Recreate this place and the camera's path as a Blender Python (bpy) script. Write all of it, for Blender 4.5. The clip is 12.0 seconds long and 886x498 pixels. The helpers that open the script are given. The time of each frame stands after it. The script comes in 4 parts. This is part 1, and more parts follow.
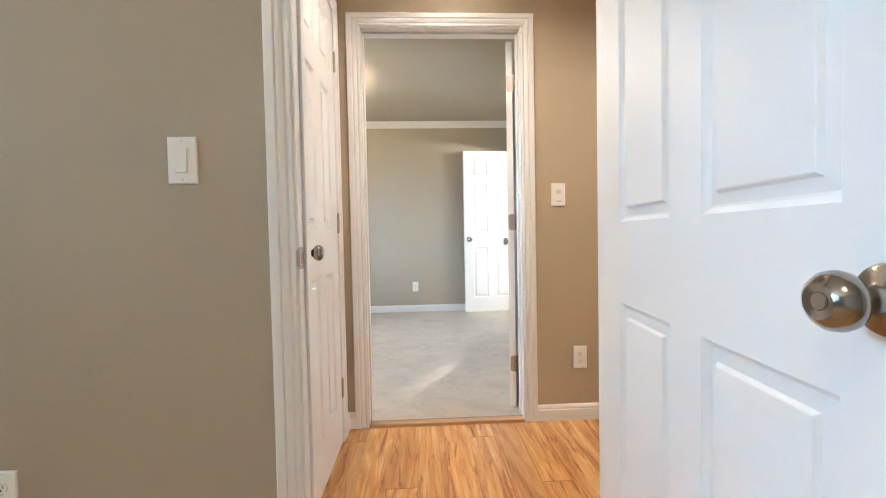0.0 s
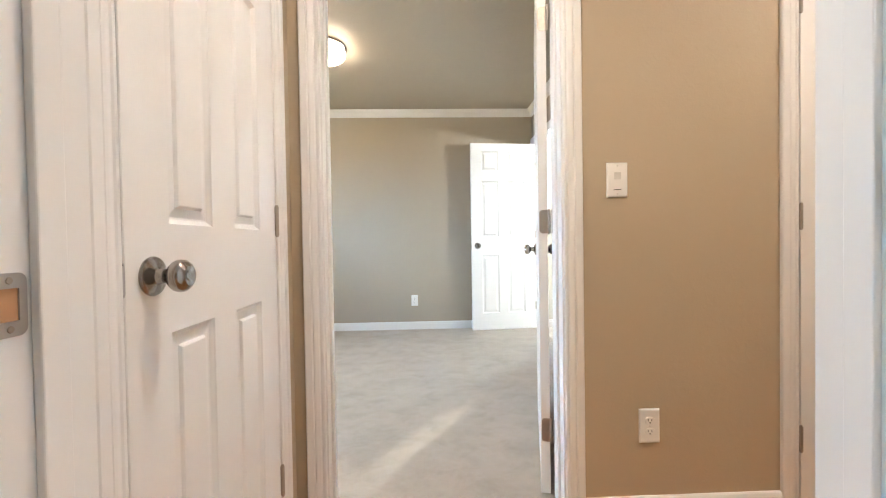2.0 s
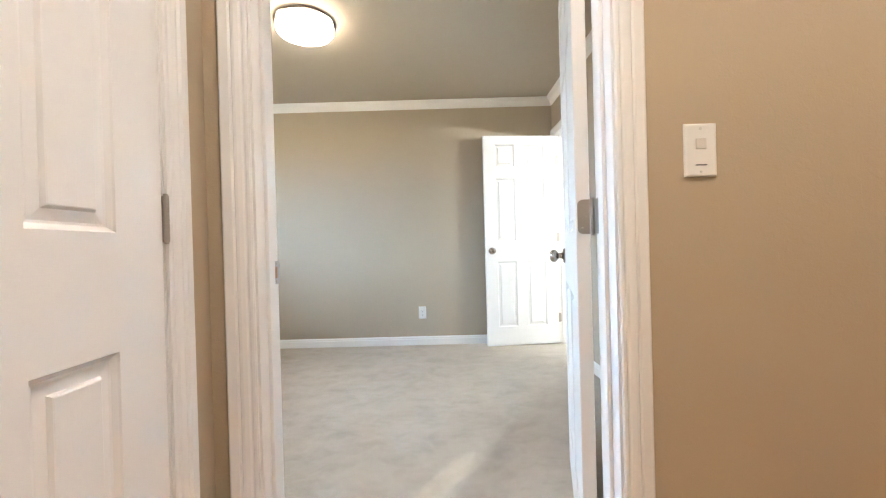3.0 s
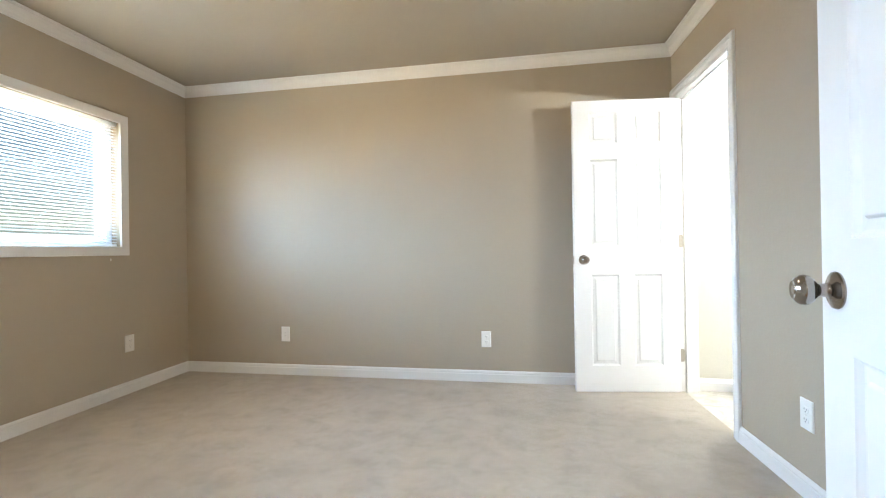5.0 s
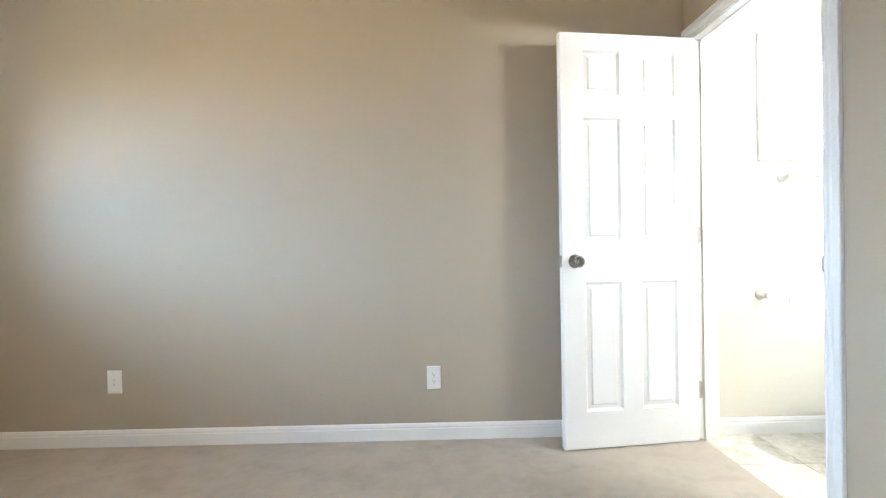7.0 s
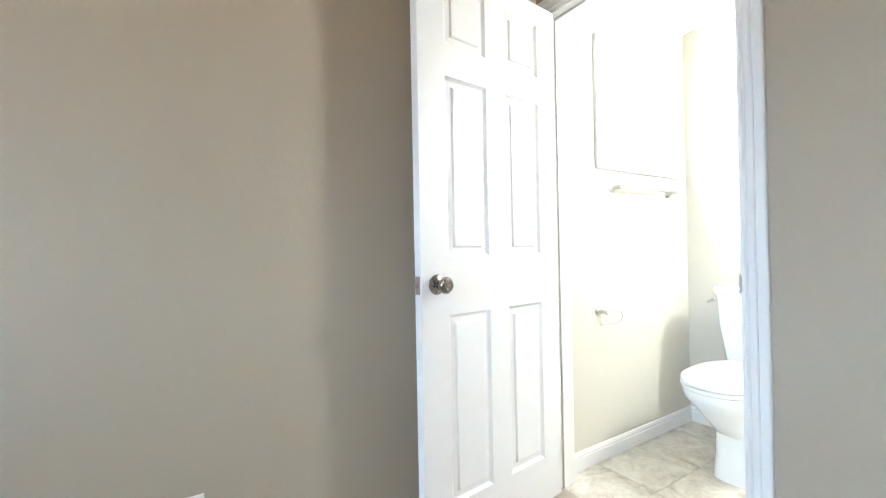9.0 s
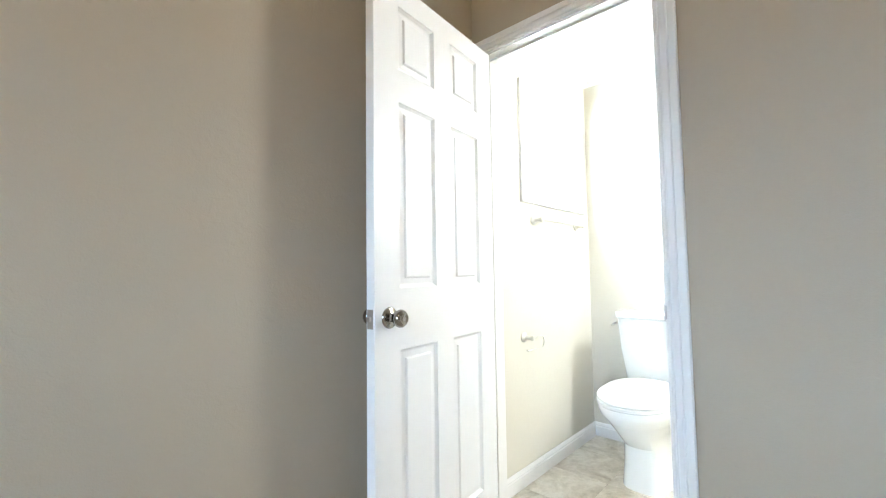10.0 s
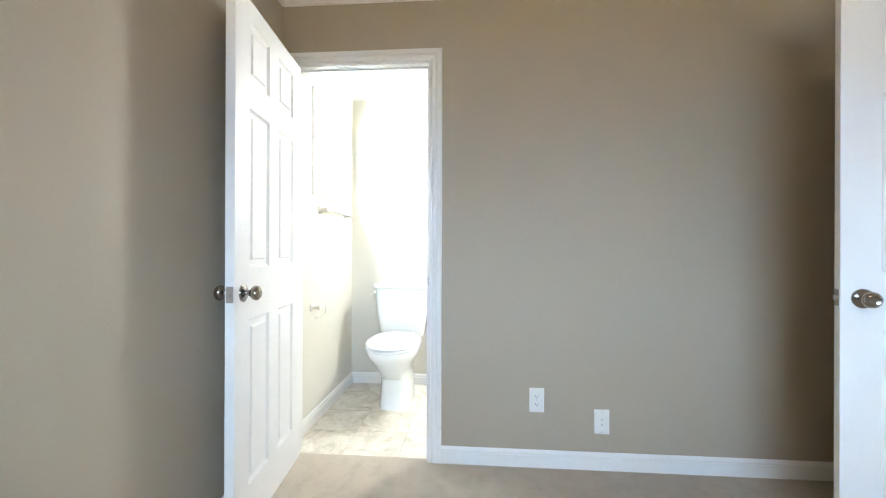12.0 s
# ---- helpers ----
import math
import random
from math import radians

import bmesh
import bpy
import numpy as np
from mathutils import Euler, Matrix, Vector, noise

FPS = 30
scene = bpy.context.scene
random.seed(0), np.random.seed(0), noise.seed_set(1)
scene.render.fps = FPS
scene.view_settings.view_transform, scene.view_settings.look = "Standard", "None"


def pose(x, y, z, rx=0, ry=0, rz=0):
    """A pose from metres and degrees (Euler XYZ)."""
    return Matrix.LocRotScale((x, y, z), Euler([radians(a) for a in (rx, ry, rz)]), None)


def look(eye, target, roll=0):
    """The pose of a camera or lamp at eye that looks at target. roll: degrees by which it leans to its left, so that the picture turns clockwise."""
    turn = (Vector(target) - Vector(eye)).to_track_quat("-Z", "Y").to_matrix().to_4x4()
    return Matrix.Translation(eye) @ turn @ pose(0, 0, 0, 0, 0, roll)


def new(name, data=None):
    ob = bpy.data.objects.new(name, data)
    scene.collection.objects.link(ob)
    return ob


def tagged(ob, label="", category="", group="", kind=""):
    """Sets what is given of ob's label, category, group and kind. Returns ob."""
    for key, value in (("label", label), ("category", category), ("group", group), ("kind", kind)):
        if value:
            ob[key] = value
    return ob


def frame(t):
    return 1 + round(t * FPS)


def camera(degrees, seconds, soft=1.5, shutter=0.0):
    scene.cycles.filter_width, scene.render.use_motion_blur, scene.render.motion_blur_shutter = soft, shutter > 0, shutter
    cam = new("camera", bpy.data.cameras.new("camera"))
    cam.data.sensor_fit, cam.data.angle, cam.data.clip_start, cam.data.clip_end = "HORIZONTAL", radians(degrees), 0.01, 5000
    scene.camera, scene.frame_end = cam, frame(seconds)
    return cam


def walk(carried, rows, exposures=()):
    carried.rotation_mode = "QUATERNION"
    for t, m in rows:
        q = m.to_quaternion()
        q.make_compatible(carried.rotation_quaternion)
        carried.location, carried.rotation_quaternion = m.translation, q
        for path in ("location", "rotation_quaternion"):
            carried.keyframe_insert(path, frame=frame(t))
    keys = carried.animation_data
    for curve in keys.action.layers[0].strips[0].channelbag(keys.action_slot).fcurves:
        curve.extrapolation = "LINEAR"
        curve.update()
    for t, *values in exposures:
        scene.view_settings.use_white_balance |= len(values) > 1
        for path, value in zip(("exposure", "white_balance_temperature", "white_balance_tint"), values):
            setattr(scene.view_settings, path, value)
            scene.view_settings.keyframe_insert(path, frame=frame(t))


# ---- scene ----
cam = camera(94.0, 12.0, soft=1.2)
PATH = [
    (0, (-0.108, -2.145, 0.972), (-0.011, -0.149, 0.909), -1.1),
    (0.5, (-0.099, -2.017, 0.967), (-0.048, -0.018, 0.911), -0.8),
    (1, (-0.09, -1.839, 0.965), (-0.046, 0.159, 0.904), -0.9),
    (1.5, (-0.075, -1.647, 0.97), (-0.032, 0.352, 0.922), -0.9),
    (2, (-0.051, -1.419, 0.972), (0.019, 0.579, 0.937), -0.9),
    (2.5, (-0.005, -1.193, 0.974), (0.065, 0.806, 0.956), -1.2),
    (2.7, (0.016, -1.092, 0.972), (0.058, 0.907, 0.959), -1.4),
    (4.3, (0.032, -0.295, 1.004), (-0.168, 1.695, 1.001), -1.0),
    (4.5, (0.026, -0.195, 1.006), (-0.218, 1.79, 1.009), -1.0),
    (5, (-0.016, 0.036, 1.003), (-0.342, 2.009, 1.01), -0.9),
    (5.5, (-0.055, 0.293, 1.013), (-0.39, 2.265, 0.993), -0.6),
    (6, (-0.086, 0.541, 0.985), (-0.34, 2.525, 0.973), -0.6),
    (6.5, (-0.118, 0.792, 0.989), (-0.28, 2.786, 0.988), -0.9),
    (7, (-0.182, 1.04, 1.006), (-0.158, 3.039, 0.993), -1.0),
    (7.2, (-0.187, 1.136, 1.001), (-0.081, 3.133, 0.989), -0.8),
    (8.8, (-0.212, 1.813, 1.016), (0.758, 3.563, 1.017), -1.1),
    (9, (-0.222, 1.881, 1.031), (0.847, 3.571, 1.041), -1.1),
    (9.5, (-0.269, 1.977, 1.032), (0.991, 3.528, 1.114), -1.1),
    (10, (-0.349, 2.039, 1.058), (1.118, 3.392, 1.173), -0.8),
    (10.5, (-0.458, 2.091, 1.082), (1.219, 3.176, 1.191), -0.2),
    (11, (-0.608, 2.139, 1.080), (1.231, 2.922, 1.169), 0.1),
    (11.5, (-0.793, 2.160, 1.082), (1.147, 2.644, 1.128), 0.3),
    (12, (-0.972, 2.179, 1.086), (1.021, 2.340, 1.086), 0.2),
]
walk(cam, [(t, look(eye, target, roll)) for t, eye, target, roll in PATH],
     exposures=[(0, -0.06), (2.5, -0.08), (4.5, -0.08), (7.2, -0.10), (9.0, -0.27), (12.0, -0.40)])

# ---- plan, in metres ----
CEIL = 2.430
FAR, LEFT, RIGHT = 3.196, -2.78, 1.125          # bedroom wall faces
ENTRY = 0.115                                  # bedroom face of the entry wall, whose hall face is y = 0
HALL_L, HALL_R, HALL_S = -0.515, 2.20, -0.94   # hall wall faces
ROOM_N, ROOM_S, ROOM_W, ROOM_E = -1.055, -4.2, -3.4, 1.5
BATH_W, BATH_E, BATH_S, BATH_N = 1.245, 2.345, 1.1, 3.195
HALL_Z, BATH_Z = -0.02, -0.008
OPEN_H = 2.035                                 # doorway height above the carpet

# ---- world, sun and large lights ----
world = bpy.data.worlds.new("sky")
world.use_nodes = True
scene.world = world
wn = world.node_tree.nodes
sky = wn.new("ShaderNodeTexSky")
sky.sky_type, sky.sun_disc = "NISHITA", False
sun_way = Vector((-0.546, -0.840, -0.56)).normalized()
sky.sun_elevation = math.asin(-sun_way.z)
sky.sun_rotation = math.atan2(-sun_way.x, -sun_way.y)
world.node_tree.links.new(sky.outputs[0], wn["Background"].inputs[0])
wn["Background"].inputs[1].default_value = 0.12
sun = new("sun", bpy.data.lights.new("sun", "SUN"))
sun.data.energy, sun.data.angle, sun.data.color = 5.0, radians(2.4), (1.0, 0.97, 0.92)
sun.matrix_world = look((0, 0, 8), Vector((0, 0, 8)) + sun_way)


def window_light(name, eye, target, width, height, watts, color):
    lamp = new(name, bpy.data.lights.new(name, "AREA"))
    lamp.data.shape, lamp.data.size, lamp.data.size_y = "RECTANGLE", width, height
    lamp.data.energy, lamp.data.color = watts, color
    lamp.matrix_world = look(eye, target)


WIN = (0.69, 2.578, 1.065, 1.95)                # bedroom window opening: y0, y1, z0, z1
BWIN = (1.535, 2.238, 1.455, 2.06)              # bathroom window opening: x0, x1, z0, z1
# sky above the western fence, and the sunlit yard below it that throws warm light up through the blind
window_light("bedroom_window_light", (LEFT - 3.0, 1.5, 3.45), (0, 1.5, 2.2), 8.0, 4.0, 6500, (0.51, 0.79, 1.14))
window_light("bedroom_yard_light", (LEFT - 2.6, 1.5, 0.10), (LEFT, 1.5, 1.5), 8.0, 1.5, 2200, (1.0, 0.88, 0.60))
window_light("bathroom_window_light", (1.92, FAR + 0.34, 1.85), (1.85, 0, 1.4), 3.0, 2.2, 3200, (0.72, 0.88, 1.0))
window_light("room_window_light", (ROOM_W - 0.25, -2.3, 1.80), (0, -2.2, 1.80), 1.5, 1.1, 31, (0.24, 0.84, 1.34))


# ---- materials ----
def material(name, color, rough=0.5, metal=0.0):
    m = bpy.data.materials.new(name)
    m.use_nodes = True
    b = m.node_tree.nodes["Principled BSDF"]
    b.inputs["Base Color"].default_value = (*color, 1)
    b.inputs["Roughness"].default_value = rough
    b.inputs["Metallic"].default_value = metal
    return m


def node(m, kind, **inputs):
    n = m.node_tree.nodes.new(kind)
    for key, value in inputs.items():
        n.inputs[key.replace("_", " ")].default_value = value
    return n


def coords(m, scale=(1, 1, 1), source="Object"):
    t = node(m, "ShaderNodeTexCoord")
    mp = node(m, "ShaderNodeMapping")
    mp.inputs["Scale"].default_value = scale
    m.node_tree.links.new(t.outputs[source], mp.inputs[0])
    return mp.outputs[0]


def ramp(m, fac, stops):
    r = node(m, "ShaderNodeValToRGB")
    e = r.color_ramp.elements
    while len(e) < len(stops):
        e.new(0.5)
    for i, (p, c) in enumerate(stops):
        e[i].position, e[i].color = p, (*c, 1) if len(c) == 3 else c
    m.node_tree.links.new(fac, r.inputs[0])
    return r.outputs[0]


def noise_of(m, vec, scale, detail=4.0, rough=0.55, distort=0.0):
    n = node(m, "ShaderNodeTexNoise", Scale=scale, Detail=detail, Roughness=rough, Distortion=distort)
    m.node_tree.links.new(vec, n.inputs["Vector"])
    return n.outputs["Fac"]


def set_color(m, out):
    m.node_tree.links.new(out, m.node_tree.nodes["Principled BSDF"].inputs["Base Color"])


def set_rough(m, fac, low, high):
    r = node(m, "ShaderNodeMapRange", To_Min=low, To_Max=high)
    m.node_tree.links.new(fac, r.inputs[0])
    m.node_tree.links.new(r.outputs[0], m.node_tree.nodes["Principled BSDF"].inputs["Roughness"])


def bump(m, height, strength, distance, before=None):
    b = node(m, "ShaderNodeBump", Strength=strength, Distance=distance)
    m.node_tree.links.new(height, b.inputs["Height"])
    if before is not None:
        m.node_tree.links.new(before, b.inputs["Normal"])
    m.node_tree.links.new(b.outputs[0], m.node_tree.nodes["Principled BSDF"].inputs["Normal"])
    return b.outputs[0]


def mix(m, fac, a, b, blend="MIX"):
    x = node(m, "ShaderNodeMix")
    x.data_type, x.blend_type = "RGBA", blend
    for sock, v in ((x.inputs[0], fac), (x.inputs[6], a), (x.inputs[7], b)):
        if isinstance(v, (int, float)):
            sock.default_value = v
        elif isinstance(v, tuple):
            sock.default_value = (*v, 1)
        else:
            m.node_tree.links.new(v, sock)
    return x.outputs[2]


def paint(name, color, rough, peel):
    """Rolled wall paint with an orange-peel texture and faint unevenness."""
    m = material(name, color, rough)
    v = coords(m)
    dark = tuple(c * 0.95 for c in color)
    set_color(m, mix(m, noise_of(m, v, 1.7, 5), dark, color))
    set_rough(m, noise_of(m, v, 9, 3), rough - 0.06, rough + 0.08)
    b = bump(m, noise_of(m, v, 210, 3, 0.6), peel, 0.0012)
    bump(m, ramp(m, noise_of(m, v, 38, 3, 0.5, 0.6), [(0.50, (0, 0, 0)), (0.62, (1, 1, 1))]), peel * 0.55, 0.0010, b)
    return m


TAUPE = paint("taupe_wall_paint", (0.412, 0.344, 0.259), 0.62, 0.40)
HALL_PAINT = paint("tan_hall_paint", (0.438, 0.352, 0.246), 0.6, 0.40)
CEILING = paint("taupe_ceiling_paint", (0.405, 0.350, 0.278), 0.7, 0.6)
CREAM = paint("cream_bathroom_paint", (0.600, 0.560, 0.480), 0.5, 0.4)
WHITE_CEIL = paint("white_ceiling_paint", (0.76, 0.74, 0.70), 0.7, 0.5)


def white_paint(name, color, rough, grain, flow=(1, 1, 1)):
    m = material(name, color, rough)
    v = coords(m, flow)
    set_color(m, mix(m, noise_of(m, coords(m), 2.3, 4), tuple(c * 0.95 for c in color), color))
    set_rough(m, noise_of(m, coords(m), 14, 3), rough - 0.05, rough + 0.07)
    bump(m, noise_of(m, v, 60, 5, 0.65, 0.8), grain, 0.0008)
    return m


TRIM = white_paint("white_trim_paint", (0.79, 0.77, 0.745), 0.36, 0.02)
DOOR_V = white_paint("white_door_paint_upright_grain", (0.80, 0.78, 0.755), 0.34, 0.24, (6, 6, 0.35))
DOOR_H = white_paint("white_door_paint_level_grain", (0.80, 0.78, 0.755), 0.34, 0.24, (0.35, 6, 6))
PLASTIC = material("white_plastic", (0.80, 0.785, 0.75), 0.3)
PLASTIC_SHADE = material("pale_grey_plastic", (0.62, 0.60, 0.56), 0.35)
SLOT = material("dark_slot", (0.03, 0.03, 0.03), 0.6)
SCREW = material("painted_screw", (0.66, 0.64, 0.60), 0.35, 0.2)

NICKEL = material("satin_nickel", (0.33, 0.30, 0.275), 0.2, 1.0)
set_rough(NICKEL, noise_of(NICKEL, coords(NICKEL), 90, 3), 0.14, 0.22)
BRUSHED = material("brushed_nickel", (0.66, 0.64, 0.60), 0.30, 1.0)
set_rough(BRUSHED, noise_of(BRUSHED, coords(BRUSHED), 90, 3), 0.24, 0.36)
STEEL = material("hinge_steel", (0.40, 0.35, 0.30), 0.42, 1.0)
set_rough(STEEL, noise_of(STEEL, coords(STEEL), 120, 3), 0.36, 0.52)
STRIKE = material("zinc_strike_plate", (0.46, 0.44, 0.43), 0.42, 1.0)
set_rough(STRIKE, noise_of(STRIKE, coords(STRIKE), 110, 3), 0.34, 0.50)
CHROME = material("polished_chrome", (0.80, 0.80, 0.80), 0.10, 1.0)
PORCELAIN = material("white_porcelain", (0.83, 0.83, 0.81), 0.08)
PORCELAIN.node_tree.nodes["Principled BSDF"].inputs["Coat Weight"].default_value = 0.5
SEAT = material("white_seat_plastic", (0.83, 0.83, 0.82), 0.22)
VINYL = material("white_window_vinyl", (0.80, 0.81, 0.82), 0.35)
SLAT = material("white_blind_slat", (0.82, 0.83, 0.84), 0.42)
slat_tree = SLAT.node_tree
slat_glow, slat_mix = slat_tree.nodes.new("ShaderNodeBsdfTranslucent"), slat_tree.nodes.new("ShaderNodeMixShader")
slat_glow.inputs[0].default_value = (0.93, 0.94, 0.95, 1)
slat_mix.inputs[0].default_value = 0.75
slat_tree.links.new(slat_tree.nodes["Principled BSDF"].outputs[0], slat_mix.inputs[1])
slat_tree.links.new(slat_glow.outputs[0], slat_mix.inputs[2])
slat_tree.links.new(slat_mix.outputs[0], slat_tree.nodes["Material Output"].inputs[0])
CORD = material("blind_cord", (0.75, 0.75, 0.73), 0.8)

LAMP_GLASS = material("lit_lamp_glass", (0.9, 0.88, 0.84), 0.3)
lb = LAMP_GLASS.node_tree.nodes["Principled BSDF"]
lb.inputs["Emission Color"].default_value = (1.0, 0.84, 0.65, 1)
lb.inputs["Emission Strength"].default_value = 41.0
HALL_GLASS = material("lit_hall_lamp_glass", (0.9, 0.88, 0.84), 0.3)
hb = HALL_GLASS.node_tree.nodes["Principled BSDF"]
hb.inputs["Emission Color"].default_value = (1.0, 0.88, 0.76, 1)
hb.inputs["Emission Strength"].default_value = 600.0
BATH_GLASS = material("lit_bath_lamp_glass", (0.9, 0.9, 0.88), 0.3)
bb = BATH_GLASS.node_tree.nodes["Principled BSDF"]
bb.inputs["Emission Color"].default_value = (0.93, 0.98, 1.0, 1)
bb.inputs["Emission Strength"].default_value = 700.0

GLASS = bpy.data.materials.new("window_glass")
GLASS.use_nodes = True
gt = GLASS.node_tree
gt.nodes.clear()
g_out, g_clear, g_gloss, g_mix = (gt.nodes.new("ShaderNode" + k) for k in ("OutputMaterial", "BsdfTransparent", "BsdfGlossy", "MixShader"))
g_gloss.inputs["Roughness"].default_value = 0.02
g_mix.inputs[0].default_value = 0.04
gt.links.new(g_clear.outputs[0], g_mix.inputs[1])
gt.links.new(g_gloss.outputs[0], g_mix.inputs[2])
gt.links.new(g_mix.outputs[0], g_out.inputs[0])

# obscured bathroom glass: half of the daylight is scattered
FROSTED = GLASS.copy()
FROSTED.name = "obscured_glass"
ft = FROSTED.node_tree
f_scatter, f_mix = ft.nodes.new("ShaderNodeBsdfTranslucent"), ft.nodes.new("ShaderNodeMixShader")
f_scatter.inputs[0].default_value = (0.9, 0.93, 0.94, 1)
f_mix.inputs[0].default_value = 0.3
ft.links.new(ft.nodes["Mix Shader"].outputs[0], f_mix.inputs[1])
ft.links.new(f_scatter.outputs[0], f_mix.inputs[2])
ft.links.new(f_mix.outputs[0], next(n for n in ft.nodes if n.type == "OUTPUT_MATERIAL").inputs[0])

# cut-pile carpet: fibres, and soft patches where the pile leans another way
CARPET = material("beige_cut_pile_carpet", (0.45, 0.38, 0.30), 0.95)
cv = coords(CARPET)
patch = noise_of(CARPET, cv, 1.6, 4, 0.6, 0.4)
streak = noise_of(CARPET, coords(CARPET, (1.0, 1.15, 1)), 6.5, 6, 0.72, 0.35)
c1 = ramp(CARPET, patch, [(0.35, (0.446, 0.374, 0.290)), (0.65, (0.505, 0.430, 0.340))])
c2 = ramp(CARPET, streak, [(0.33, (0.83, 0.815, 0.79)), (0.50, (0.97, 0.965, 0.96)), (0.66, (1.04, 1.04, 1.04))])
fib = noise_of(CARPET, cv, 380, 3, 0.7)
c3 = ramp(CARPET, fib, [(0.30, (0.80, 0.79, 0.78)), (0.65, (1.06, 1.06, 1.06))])
set_color(CARPET, mix(CARPET, 1.0, mix(CARPET, 1.0, c1, c2, "MULTIPLY"), c3, "MULTIPLY"))
cb = bump(CARPET, fib, 0.8, 0.005)
bump(CARPET, noise_of(CARPET, cv, 22, 4, 0.65), 0.45, 0.010, cb)
CARPET.node_tree.nodes["Principled BSDF"].inputs["Sheen Weight"].default_value = 0.2

# vinyl plank: honey-coloured, with long dark flame grain
PLANK = material("honey_wood_plank", (0.5, 0.28, 0.12), 0.32)
pv0 = node(PLANK, "ShaderNodeTexCoord")
info = node(PLANK, "ShaderNodeObjectInfo")
shift = node(PLANK, "ShaderNodeVectorMath")
shift.operation = "MULTIPLY"
shift.inputs[1].default_value = (17.0, 31.0, 7.0)
comb = node(PLANK, "ShaderNodeCombineXYZ")
for i in range(3):
    PLANK.node_tree.links.new(info.outputs["Random"], comb.inputs[i])
PLANK.node_tree.links.new(comb.outputs[0], shift.inputs[0])
addv = node(PLANK, "ShaderNodeVectorMath")
PLANK.node_tree.links.new(pv0.outputs["Object"], addv.inputs[0])
PLANK.node_tree.links.new(shift.outputs[0], addv.inputs[1])


def plank_map(scale):
    mp = node(PLANK, "ShaderNodeMapping")
    mp.inputs["Scale"].default_value = scale
    PLANK.node_tree.links.new(addv.outputs[0], mp.inputs[0])
    return mp.outputs[0]


flame = noise_of(PLANK, plank_map((7, 0.75, 1)), 1.7, 6, 0.62, 1.6)
fine = noise_of(PLANK, plank_map((60, 2.2, 1)), 2.0, 4, 0.6, 0.4)
dark = noise_of(PLANK, plank_map((10, 1.0, 1)), 1.7, 4, 0.55, 2.4)
w1 = ramp(PLANK, flame, [(0.28, (0.270, 0.100, 0.028)), (0.40, (0.470, 0.215, 0.072)), (0.52, (0.600, 0.320, 0.125)), (0.68, (0.720, 0.470, 0.240))])
w2 = ramp(PLANK, fine, [(0.30, (0.82, 0.77, 0.71)), (0.62, (1.04, 1.04, 1.04))])
w3 = ramp(PLANK, dark, [(0.58, (1, 1, 1)), (0.68, (0.52, 0.36, 0.25))])
w4 = ramp(PLANK, info.outputs["Random"], [(0.0, (0.80, 0.74, 0.68)), (1.0, (1.14, 1.14, 1.12))])
set_color(PLANK, mix(PLANK, 1.0, mix(PLANK, 1.0, mix(PLANK, 1.0, w1, w2, "MULTIPLY"), w3, "MULTIPLY"), w4, "MULTIPLY"))
set_rough(PLANK, fine, 0.26, 0.42)
bump(PLANK, fine, 0.18, 0.0006)

TILE = material("mottled_stone_vinyl_tile", (0.5, 0.45, 0.37), 0.4)
tinfo = node(TILE, "ShaderNodeObjectInfo")
tco = node(TILE, "ShaderNodeTexCoord")
tadd = node(TILE, "ShaderNodeVectorMath")
tcomb = node(TILE, "ShaderNodeCombineXYZ")
tmul = node(TILE, "ShaderNodeMath")
tmul.operation = "MULTIPLY"
tmul.inputs[1].default_value = 40.0
TILE.node_tree.links.new(tinfo.outputs["Random"], tmul.inputs[0])
for i in range(3):
    TILE.node_tree.links.new(tmul.outputs[0], tcomb.inputs[i])
TILE.node_tree.links.new(tco.outputs["Object"], tadd.inputs[0])
TILE.node_tree.links.new(tcomb.outputs[0], tadd.inputs[1])
t1 = ramp(TILE, noise_of(TILE, tadd.outputs[0], 5.5, 6, 0.66, 1.0),
          [(0.30, (0.380, 0.325, 0.255)), (0.43, (0.560, 0.505, 0.425)), (0.56, (0.665, 0.615, 0.535)), (0.72, (0.735, 0.700, 0.640))])
t2 = ramp(TILE, noise_of(TILE, tadd.outputs[0], 38, 4, 0.7), [(0.35, (0.86, 0.85, 0.83)), (0.6, (1.02, 1.02, 1.02))])
set_color(TILE, mix(TILE, 1.0, t1, t2, "MULTIPLY"))
bump(TILE, noise_of(TILE, tadd.outputs[0], 60, 4), 0.2, 0.001)
GROUT = material("beige_grout", (0.36, 0.32, 0.26), 0.9)
OAK = material("oak_threshold", (0.46, 0.27, 0.13), 0.4)
set_color(OAK, ramp(OAK, noise_of(OAK, coords(OAK, (2, 40, 40)), 2, 4), [(0.35, (0.36, 0.19, 0.08)), (0.65, (0.55, 0.34, 0.18))]))
RAW_WOOD = material("raw_pine", (0.42, 0.22, 0.11), 0.8)
EARTH = material("dry_ground", (0.28, 0.24, 0.18), 0.95)
set_color(EARTH, ramp(EARTH, noise_of(EARTH, coords(EARTH), 0.4, 6), [(0.35, (0.22, 0.19, 0.13)), (0.65, (0.36, 0.31, 0.24))]))
FENCE = material("weathered_fence_board", (0.42, 0.33, 0.26), 0.8)
set_color(FENCE, ramp(FENCE, noise_of(FENCE, coords(FENCE, (9, 9, 0.7)), 4, 4), [(0.3, (0.33, 0.25, 0.19)), (0.7, (0.50, 0.41, 0.33))]))


